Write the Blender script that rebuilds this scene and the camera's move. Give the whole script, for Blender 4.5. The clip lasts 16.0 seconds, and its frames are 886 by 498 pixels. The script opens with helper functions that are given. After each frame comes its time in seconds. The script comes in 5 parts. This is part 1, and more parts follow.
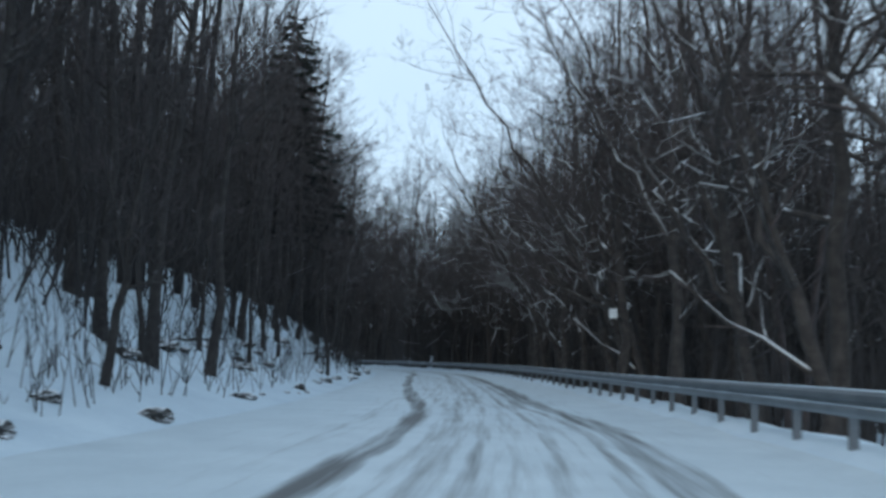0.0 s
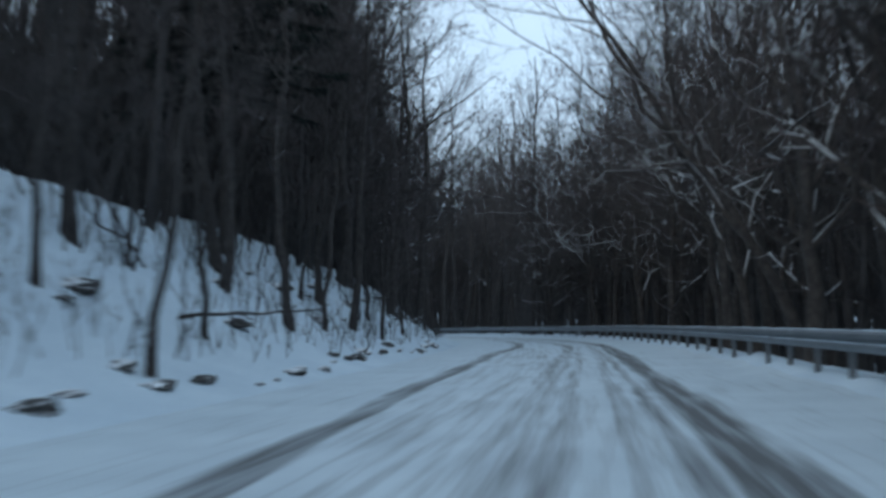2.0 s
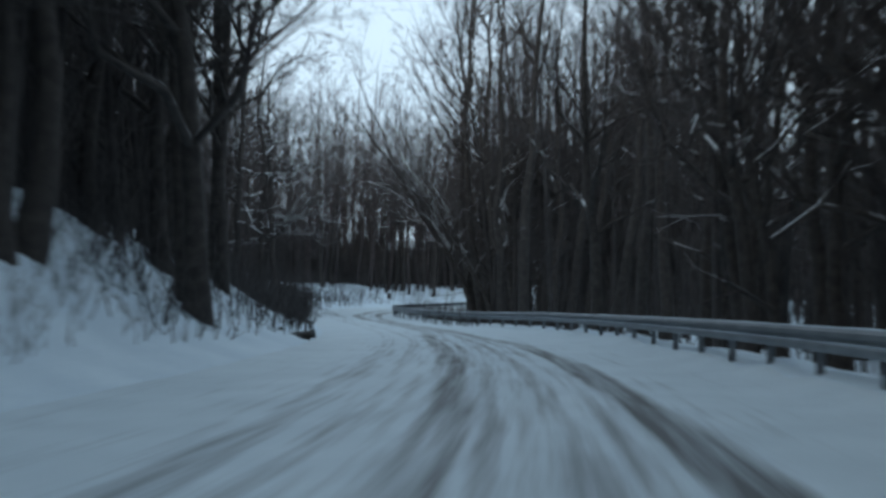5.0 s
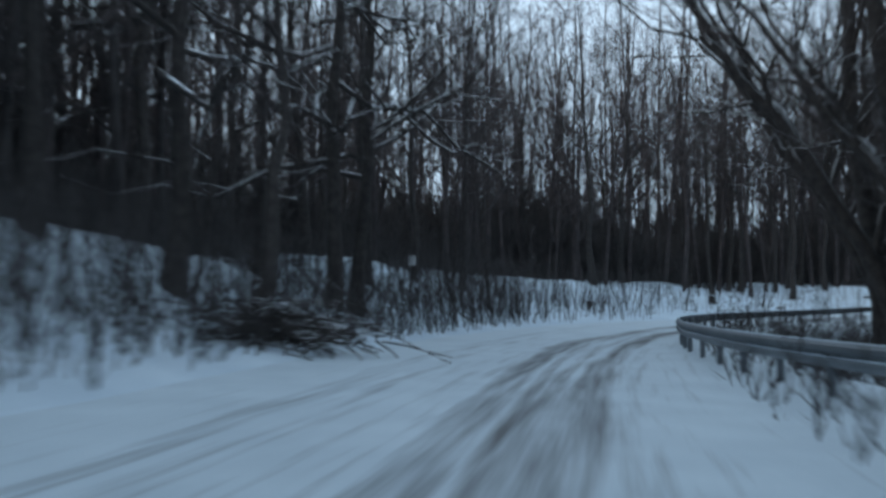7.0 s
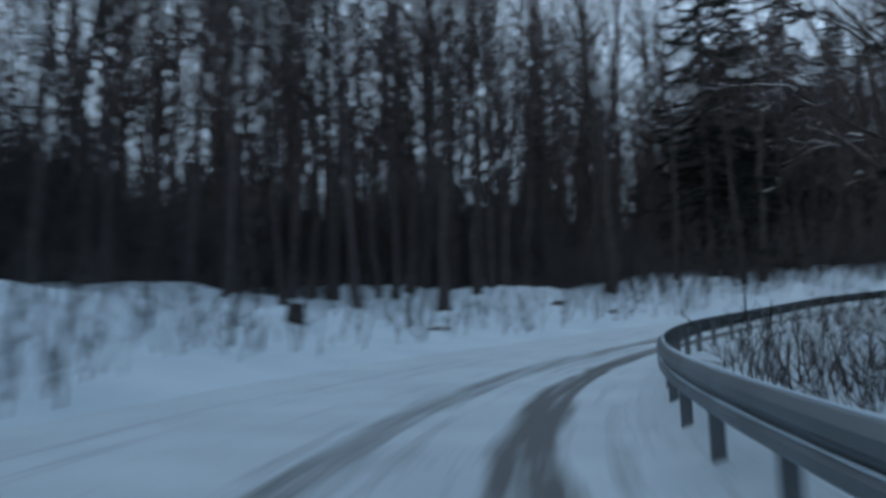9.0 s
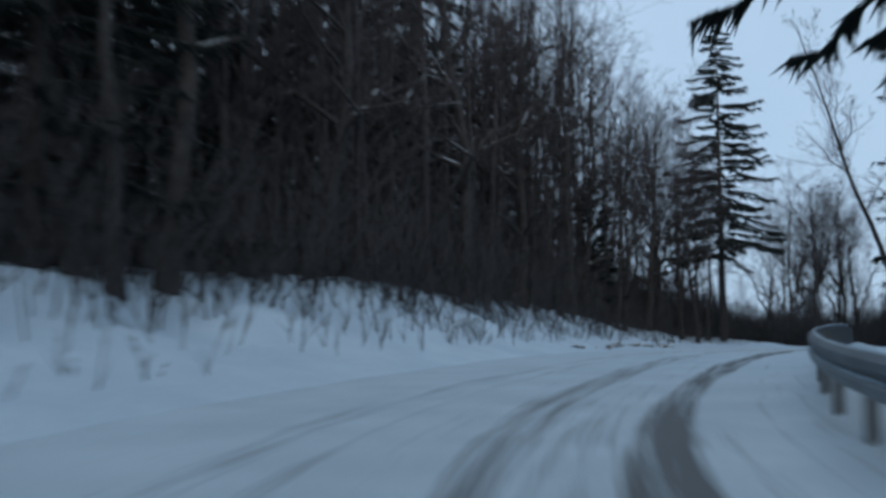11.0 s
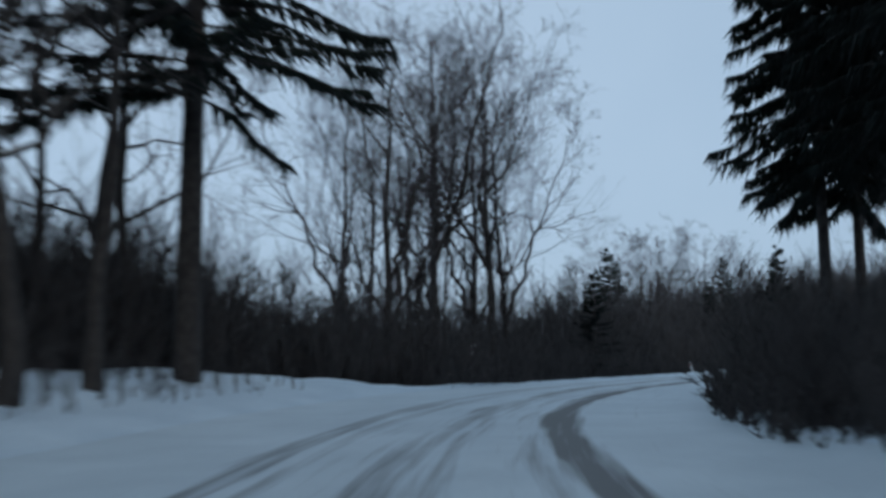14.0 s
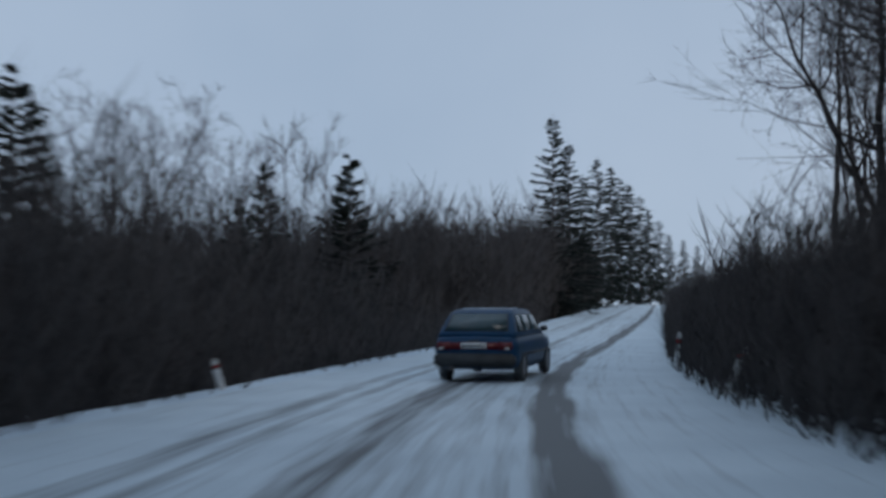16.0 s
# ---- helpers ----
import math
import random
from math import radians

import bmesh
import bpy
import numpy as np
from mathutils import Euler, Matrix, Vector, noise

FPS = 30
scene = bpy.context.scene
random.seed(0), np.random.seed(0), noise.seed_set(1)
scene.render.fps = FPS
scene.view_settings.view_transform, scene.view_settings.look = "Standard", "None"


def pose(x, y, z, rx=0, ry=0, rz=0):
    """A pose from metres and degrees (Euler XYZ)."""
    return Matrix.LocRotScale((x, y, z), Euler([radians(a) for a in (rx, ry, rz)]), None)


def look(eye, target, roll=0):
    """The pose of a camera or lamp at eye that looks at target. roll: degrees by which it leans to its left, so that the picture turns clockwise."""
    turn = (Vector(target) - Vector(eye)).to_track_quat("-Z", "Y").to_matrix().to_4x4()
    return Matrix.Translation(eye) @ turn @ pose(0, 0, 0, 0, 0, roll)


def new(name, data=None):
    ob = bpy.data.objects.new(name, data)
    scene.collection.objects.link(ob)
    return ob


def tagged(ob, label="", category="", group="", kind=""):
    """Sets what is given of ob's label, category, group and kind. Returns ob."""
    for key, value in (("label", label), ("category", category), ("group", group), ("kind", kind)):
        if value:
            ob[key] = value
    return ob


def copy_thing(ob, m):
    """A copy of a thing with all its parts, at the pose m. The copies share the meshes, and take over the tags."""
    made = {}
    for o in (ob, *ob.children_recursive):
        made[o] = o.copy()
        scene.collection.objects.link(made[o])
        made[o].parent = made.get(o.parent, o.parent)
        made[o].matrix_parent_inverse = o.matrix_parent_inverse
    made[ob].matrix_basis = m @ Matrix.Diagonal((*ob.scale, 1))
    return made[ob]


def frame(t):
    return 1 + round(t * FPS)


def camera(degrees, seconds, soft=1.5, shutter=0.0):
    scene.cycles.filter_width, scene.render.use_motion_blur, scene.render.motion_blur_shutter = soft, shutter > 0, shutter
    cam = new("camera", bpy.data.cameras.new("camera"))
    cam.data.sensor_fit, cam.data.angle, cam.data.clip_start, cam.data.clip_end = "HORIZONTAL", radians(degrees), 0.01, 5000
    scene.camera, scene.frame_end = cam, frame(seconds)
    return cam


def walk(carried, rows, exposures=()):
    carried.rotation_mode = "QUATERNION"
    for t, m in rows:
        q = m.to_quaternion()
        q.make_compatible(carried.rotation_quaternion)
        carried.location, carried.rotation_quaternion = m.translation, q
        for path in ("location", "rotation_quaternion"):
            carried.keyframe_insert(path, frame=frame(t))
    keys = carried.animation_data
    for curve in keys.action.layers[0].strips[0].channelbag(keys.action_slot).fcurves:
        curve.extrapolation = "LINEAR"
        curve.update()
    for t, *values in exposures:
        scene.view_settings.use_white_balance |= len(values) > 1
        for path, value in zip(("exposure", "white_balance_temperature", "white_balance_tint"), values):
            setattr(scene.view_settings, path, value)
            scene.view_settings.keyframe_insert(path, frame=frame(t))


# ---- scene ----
# ---------------------------------------------------------------- camera
cam = camera(49.9, 16.0, soft=3.1, shutter=0.5)
# seconds, eye x y z, yaw to the left, pitch up, roll (degrees)
ROWS = [
    (0, 1.95, -8.82, 1.11, 6.72, 6.56, 1.76),
    (0.5, 1.84, -4.92, 1.15, 9.11, 5.80, 2.35),
    (1, 1.74, 1.33, 1.12, 11.44, 4.01, 2.57),
    (1.5, 1.22, 9.01, 1.01, 13.75, 4.07, 0.07),
    (2, 0.31, 17.61, 0.95, 15.52, 4.54, -0.61),
    (2.5, -0.66, 26.48, 0.98, 16.29, 4.46, -1.12),
    (3, -1.78, 35.17, 1.00, 16.33, 2.95, -0.38),
    (3.5, -3.00, 44.22, 0.99, 17.11, 3.35, -2.22),
    (3.7, -3.61, 47.85, 0.99, 17.17, 3.18, 0.34),
    (4.4, -5.84, 60.64, 0.98, 22.51, 3.21, 0.40),
    (5.1, -8.98, 73.38, 0.97, 27.86, 3.24, 0.46),
    (5.8, -14.08, 85.75, 0.96, 33.20, 3.27, 0.52),
    (6, -15.92, 89.20, 0.96, 35.45, 3.44, 0.46),
    (6.5, -20.74, 98.64, 0.94, 43.52, 4.23, -0.62),
    (7, -26.60, 106.99, 0.89, 48.09, 3.87, -0.30),
    (7.5, -33.22, 115.09, 0.93, 46.18, 4.85, 0.20),
    (8, -39.39, 123.27, 1.00, 41.89, 3.27, -2.40),
    (8.5, -44.38, 131.12, 1.11, 35.37, 1.92, -3.20),
    (9, -48.29, 139.31, 1.23, 20.99, 4.55, -2.40),
    (9.5, -50.80, 147.92, 1.27, 11.21, 5.34, -2.45),
    (10, -51.81, 156.71, 1.28, 1.08, 5.40, -0.22),
    (10.2, -51.78, 160.27, 1.34, -3.06, 5.76, 0.20),
    (11.25, -48.75, 179.00, 2.08, -18.76, 5.94, 0.36),
    (12.3, -37.92, 194.99, 2.79, -34.45, 6.11, 0.52),
    (12.5, -35.85, 197.82, 2.79, -35.49, 5.36, 0.25),
    (13, -30.69, 204.59, 2.80, -35.32, 4.83, 1.33),
    (13.5, -25.76, 211.21, 2.81, -36.85, 6.15, 0.81),
    (14, -20.87, 218.06, 2.82, -39.91, 6.71, -0.37),
    (14.5, -14.83, 225.02, 2.85, -48.36, 6.82, -1.34),
    (15, -8.25, 231.12, 3.01, -56.81, 3.85, 1.50),
    (15.5, -0.82, 235.50, 3.06, -63.72, 3.65, 0.96),
    (16, 6.94, 238.63, 3.09, -69.40, 5.16, 0.21),
]


def aim(row):
    t, x, y, z, yaw, pitch, roll = row
    a, b = radians(yaw), radians(pitch)
    way = Vector((-math.sin(a) * math.cos(b), math.cos(a) * math.cos(b), math.sin(b)))
    eye = Vector((x, y, z))
    return t, look(eye, eye + 2 * way, roll)


EXPOSURES = ((0.0, 0.77, 6450, 4), (1.2, 0.78, 6200, 4), (2.5, 0.78, 6400, 4), (3.5, 0.82, 6650, 3), (5.8, 0.88, 6800, 4), (7.2, 0.78, 6450, 5), (8.3, 0.72, 6350, 5), (9.2, 0.38, 6100, 5), (12.3, 0.25, 6150, 5), (14.3, 0.05, 6250, 6), (15.0, -0.15, 6200, 7), (15.5, -0.25, 6250, 8), (16.0, -0.1, 6450, 11))
walk(cam, [aim(r) for r in ROWS], EXPOSURES)

# ---------------------------------------------------------------- sky and sun: dusk, overcast
SUN_UP, SUN_TURN = radians(24), radians(200)
world = bpy.data.worlds.new("overcast_sky")
scene.world = world
world.use_nodes = True
wn, wl = world.node_tree.nodes, world.node_tree.links
sky = wn.new("ShaderNodeTexSky")
sky.sky_type, sky.sun_disc = "NISHITA", False
sky.sun_elevation, sky.sun_rotation = SUN_UP, SUN_TURN
sky.air_density, sky.dust_density, sky.ozone_density = 1.0, 3.0, 2.0
cloud = wn.new("ShaderNodeTexNoise")
cloud.inputs["Scale"].default_value, cloud.inputs["Detail"].default_value = 1.6, 5
veil = wn.new("ShaderNodeValToRGB")
veil.color_ramp.elements[0].position, veil.color_ramp.elements[0].color = 0.3, (4.3, 5.6, 7.3, 1)
veil.color_ramp.elements[1].position, veil.color_ramp.elements[1].color = 0.75, (5.4, 6.65, 8.3, 1)
both = wn.new("ShaderNodeMix")
both.data_type = "RGBA"
both.inputs["Factor"].default_value = 0.88
wl.new(cloud.outputs["Fac"], veil.inputs["Fac"])
wl.new(sky.outputs["Color"], both.inputs["A"])
wl.new(veil.outputs["Color"], both.inputs["B"])
wl.new(both.outputs["Result"], wn["Background"].inputs["Color"])
wn["Background"].inputs["Strength"].default_value = 0.087
sun = new("sun", bpy.data.lights.new("sun", "SUN"))
sun.data.energy, sun.data.angle, sun.data.color = 0.5, radians(40), (1.0, 0.95, 0.9)
sun.matrix_world = look((0, 0, 60), Vector((0, 0, 60)) - Vector((math.sin(SUN_TURN) * math.cos(SUN_UP), math.cos(SUN_TURN) * math.cos(SUN_UP), math.sin(SUN_UP))))


# ---------------------------------------------------------------- materials
def material(name, base, rough=0.8, metal=0.0, second=None, scale=6.0, fine=60.0, bump=0.3, depth=0.01, contrast=(0.35, 0.7)):
    """A base colour that wanders to a second one at two scales, with fine relief."""
    m = bpy.data.materials.new(name)
    m.use_nodes = True
    nd, ln = m.node_tree.nodes, m.node_tree.links
    p = nd["Principled BSDF"]
    p.inputs["Roughness"].default_value, p.inputs["Metallic"].default_value = rough, metal
    second = second or tuple(c * 0.7 for c in base)
    place_ = nd.new("ShaderNodeTexCoord")
    n1, n2 = nd.new("ShaderNodeTexNoise"), nd.new("ShaderNodeTexNoise")
    n1.inputs["Scale"].default_value, n2.inputs["Scale"].default_value = scale, fine
    n1.inputs["Detail"].default_value = n2.inputs["Detail"].default_value = 4
    add = nd.new("ShaderNodeMath")
    add.operation = "MULTIPLY_ADD"
    add.inputs[1].default_value = 0.35
    ramp = nd.new("ShaderNodeValToRGB")
    ramp.color_ramp.elements[0].position, ramp.color_ramp.elements[1].position = contrast[0] + 0.17, contrast[1] + 0.17
    ramp.color_ramp.elements[0].color, ramp.color_ramp.elements[1].color = (*second, 1), (*base, 1)
    bm_ = nd.new("ShaderNodeBump")
    bm_.inputs["Strength"].default_value, bm_.inputs["Distance"].default_value = bump, depth
    for n_ in (n1, n2):
        ln.new(place_.outputs["Object"], n_.inputs["Vector"])
    ln.new(n2.outputs["Fac"], add.inputs[0])
    ln.new(n1.outputs["Fac"], add.inputs[2])
    ln.new(add.outputs[0], ramp.inputs["Fac"])
    ln.new(ramp.outputs["Color"], p.inputs["Base Color"])
    ln.new(add.outputs[0], bm_.inputs["Height"])
    ln.new(bm_.outputs["Normal"], p.inputs["Normal"])
    return m


def snowy(m, colour=(0.78, 0.82, 0.86), start=0.35, full=0.75, patch=1.2, amount=0.5):
    """Snow lying on the upper side of what the material covers, in patches."""
    nd, ln = m.node_tree.nodes, m.node_tree.links
    p = nd["Principled BSDF"]
    old = p.inputs["Base Color"].links[0].from_socket
    geo, sep, noise_ = nd.new("ShaderNodeNewGeometry"), nd.new("ShaderNodeSeparateXYZ"), nd.new("ShaderNodeTexNoise")
    noise_.inputs["Scale"].default_value, noise_.inputs["Detail"].default_value = patch, 3
    up = nd.new("ShaderNodeMapRange")
    up.inputs["From Min"].default_value, up.inputs["From Max"].default_value = start, full
    gate = nd.new("ShaderNodeMapRange")
    gate.inputs["From Min"].default_value, gate.inputs["From Max"].default_value = 0.62 - amount * 0.3, 0.68 - amount * 0.3
    mul = nd.new("ShaderNodeMath")
    mul.operation = "MULTIPLY"
    mix = nd.new("ShaderNodeMix")
    mix.data_type = "RGBA"
    mix.inputs["B"].default_value = (*colour, 1)
    ln.new(geo.outputs["Position"], noise_.inputs["Vector"])
    ln.new(geo.outputs["Normal"], sep.inputs[0])
    ln.new(sep.outputs["Z"], up.inputs["Value"])
    ln.new(noise_.outputs["Fac"], gate.inputs["Value"])
    ln.new(up.outputs[0], mul.inputs[0])
    ln.new(gate.outputs[0], mul.inputs[1])
    ln.new(mul.outputs[0], mix.inputs["Factor"])
    ln.new(old, mix.inputs["A"])
    ln.new(mix.outputs["Result"], p.inputs["Base Color"])
    return m


SNOW = material("snow", (0.68, 0.79, 0.87), 0.75, second=(0.58, 0.69, 0.78), scale=0.6, fine=7.0, bump=0.75, depth=0.06)
BARK = snowy(material("bark", (0.070, 0.060, 0.055), 0.9, second=(0.030, 0.026, 0.025), scale=5, fine=40, bump=0.8, depth=0.02), amount=0.25)
BARK_BARE = snowy(material("bark_bare", (0.066, 0.057, 0.053), 0.9, second=(0.030, 0.026, 0.025), scale=5, fine=40, bump=0.8, depth=0.02), start=0.6, full=0.9, amount=0.1)
BARK_SNOWED = snowy(material("bark_snowed", (0.070, 0.060, 0.055), 0.9, second=(0.030, 0.026, 0.025), scale=5, fine=40, bump=0.8, depth=0.02), start=0.4, full=0.7, amount=0.8)
TWIG = material("twig", (0.095, 0.076, 0.074), 0.9, second=(0.045, 0.038, 0.040), scale=2, fine=30, bump=0.2)
TWIG_PALE = material("twig_pale", (0.10, 0.08, 0.085), 0.9, second=(0.055, 0.045, 0.05), scale=2, fine=30, bump=0.2)
BRUSH = material("brush", (0.075, 0.067, 0.066), 0.95, second=(0.035, 0.032, 0.033), scale=1.2, fine=20, bump=0.2)
NEEDLES = material("needles", (0.013, 0.022, 0.018), 0.85, second=(0.007, 0.011, 0.010), scale=2.5, fine=30, bump=0.3)
NEEDLES.node_tree.nodes["Principled BSDF"].inputs["Specular IOR Level"].default_value = 0.35
ZINC = material("zinc", (0.23, 0.25, 0.27), 0.5, 0.7, second=(0.16, 0.175, 0.19), scale=1.5, fine=30, bump=0.1, depth=0.002)
STONE = snowy(material("stone", (0.09, 0.085, 0.08), 0.9, second=(0.04, 0.04, 0.04), scale=4, fine=30, bump=0.8, depth=0.03), start=0.5, full=0.8, amount=0.6)
PLATE_WHITE = material("plate_white", (0.72, 0.75, 0.76), 0.5, second=(0.6, 0.62, 0.62), scale=6, fine=50, bump=0.05)


def road_material():
    m = material("road_snow", (0.645, 0.74, 0.80), 0.6, second=(0.56, 0.65, 0.71), scale=0.8, fine=12, bump=0.4, depth=0.02)
    nd, ln = m.node_tree.nodes, m.node_tree.links
    p = nd["Principled BSDF"]
    old = p.inputs["Base Color"].links[0].from_socket
    at = nd.new("ShaderNodeAttribute")
    at.attribute_name = "wear"
    grit = nd.new("ShaderNodeTexNoise")
    grit.inputs["Scale"].default_value, grit.inputs["Detail"].default_value = 3.0, 6
    add = nd.new("ShaderNodeMath")
    add.operation = "MULTIPLY_ADD"
    add.inputs[1].default_value, add.inputs[2].default_value = 0.72, -0.9
    total = nd.new("ShaderNodeMath")
    total.operation = "ADD"
    ramp = nd.new("ShaderNodeValToRGB")
    ramp.color_ramp.elements[0].position, ramp.color_ramp.elements[0].color = 0.12, (0, 0, 0, 1)
    ramp.color_ramp.elements[1].position, ramp.color_ramp.elements[1].color = 0.85, (1, 1, 1, 1)
    slush = nd.new("ShaderNodeMix")
    slush.data_type = "RGBA"
    slush.inputs["B"].default_value = (0.115, 0.12, 0.125, 1)
    lane = nd.new("ShaderNodeAttribute")
    lane.attribute_name = "lane"
    streak = nd.new("ShaderNodeTexNoise")
    streak.inputs["Scale"].default_value, streak.inputs["Detail"].default_value = 1.0, 6
    ln.new(lane.outputs["Vector"], streak.inputs["Vector"])
    mixed = nd.new("ShaderNodeMath")
    mixed.operation = "MULTIPLY_ADD"
    mixed.inputs[1].default_value = 1.5
    ln.new(streak.outputs["Fac"], mixed.inputs[0])
    ln.new(grit.outputs["Fac"], mixed.inputs[2])
    ln.new(mixed.outputs[0], add.inputs[0])
    ln.new(at.outputs["Fac"], total.inputs[0])
    ln.new(add.outputs[0], total.inputs[1])
    ln.new(total.outputs[0], ramp.inputs["Fac"])
    ln.new(ramp.outputs["Color"], slush.inputs["Factor"])
    ln.new(old, slush.inputs["A"])
    ln.new(slush.outputs["Result"], p.inputs["Base Color"])
    return m


ROAD_SNOW = road_material()

# ---------------------------------------------------------------- the road's line, from where the camera drives
EYE = 1.05


def lattice(x, y, size, seed):
    """Smooth value noise in -1 to 1."""
    table = np.random.RandomState(seed).rand(256, 256) * 2 - 1
    u, v = np.asarray(x, float) / size, np.asarray(y, float) / size
    i, j = np.floor(u).astype(int), np.floor(v).astype(int)
    a, b = u - i, v - j
    a, b = a * a * (3 - 2 * a), b * b * (3 - 2 * b)
    g = lambda di, dj: table[(i + di) % 256, (j + dj) % 256]
    return (g(0, 0) * (1 - a) + g(1, 0) * a) * (1 - b) + (g(0, 1) * (1 - a) + g(1, 1) * a) * b


def make_line():
    got = np.array([r[1:4] for r in ROWS])
    got[:, 2] -= EYE
    back = np.array([-0.02, -1.0, 0.0])
    before = [got[0] + back * d for d in range(60, 0, -4)]
    turn, p, after = -71.0, got[-1].copy(), []
    for k in range(40):
        turn = max(turn - 1.5, -82.5)
        p = p + 4.0 * np.array([-math.sin(radians(turn)), math.cos(radians(turn)), 0.0 if k < 4 else 0.03 if k < 9 else 0.045])
        after.append(p.copy())
    pts = np.array([*before, *got, *after])
    d = np.r_[0, np.cumsum(np.linalg.norm(np.diff(pts[:, :2], axis=0), axis=1))]
    s = np.arange(0, d[-1], 0.5)
    out = np.stack([np.interp(s, d, pts[:, k]) for k in range(3)], 1)
    for k, sigma in ((0, 11), (1, 11), (2, 20)):
        w = np.exp(-0.5 * (np.arange(-48, 49) / sigma) ** 2)
        out[:, k] = np.convolve(np.pad(out[:, k], 48, mode="reflect", reflect_type="odd"), w / w.sum(), "valid")
    return s - 60.0 * 1.0, out


LINE_S, LINE = make_line()
TAN = np.gradient(LINE[:, :2], axis=0)
TAN /= np.linalg.norm(TAN, axis=1)[:, None]


def locate(x, y):
    """s along the road, n to its right, and the road's height there, for places in plan."""
    x, y = np.atleast_1d(np.asarray(x, float)), np.atleast_1d(np.asarray(y, float))
    s, n, z = np.empty(len(x)), np.empty(len(x)), np.empty(len(x))
    for a in range(0, len(x), 4000):
        dx, dy = x[a : a + 4000, None] - LINE[None, ::2, 0], y[a : a + 4000, None] - LINE[None, ::2, 1]
        k = (dx * dx + dy * dy).argmin(1) * 2
        tx, ty = TAN[k, 0], TAN[k, 1]
        ox, oy = x[a : a + 4000] - LINE[k, 0], y[a : a + 4000] - LINE[k, 1]
        along = ox * tx + oy * ty
        s[a : a + 4000] = LINE_S[k] + np.clip(along, -1, 1)
        far = np.hypot(ox, oy)
        n[a : a + 4000] = np.where(ox * ty - oy * tx > 0, 1, -1) * np.where(far < 12, np.abs(ox * ty - oy * tx), far)
        z[a : a + 4000] = np.interp(s[a : a + 4000], LINE_S, LINE[:, 2])
    return s, n, z


def at_road(s, n):
    """Plan place for s and n."""
    x, y = np.interp(s, LINE_S, LINE[:, 0]), np.interp(s, LINE_S, LINE[:, 1])
    tx, ty = np.interp(s, LINE_S, TAN[:, 0]), np.interp(s, LINE_S, TAN[:, 1])
    return x + n * ty, y - n * tx


ROW_T, ROW_S = [r[0] for r in ROWS], locate([r[1] for r in ROWS], [r[2] for r in ROWS])[0]


def along(*times):
    """How far along the road the camera is at these seconds; past the end, 17 m a second."""
    return [float(np.interp(t, ROW_T, ROW_S)) + 17.0 * (max(0.0, t - 16.0) + min(0.0, t)) for t in times]


RAIL_N = lambda s: np.interp(s, [0, 40, 118, 131, 137, 143, 150, 158, 165, 172, 177, 182, 190, 198, 210, 222, 232, 250], [3.7, 3.7, 3.4, 2.9, 2.1, 1.45, 1.02, 0.95, 1.0, 0.98, 0.92, 0.85, 1.05, 1.1, 1.8, 2.9, 3.2, 3.4])
RAIL_UP = lambda s: np.interp(s, [0, 70, 125, 205, 222], [0.08, 0.06, -0.06, -0.06, 0.04])  # how far the rail stands over its usual height
LEFT, RIGHT = -4.9, 3.4  # the road's edges beside the camera's line


def ease(u):
    u = np.clip(u, 0, 1)
    return u * u * (3 - 2 * u)


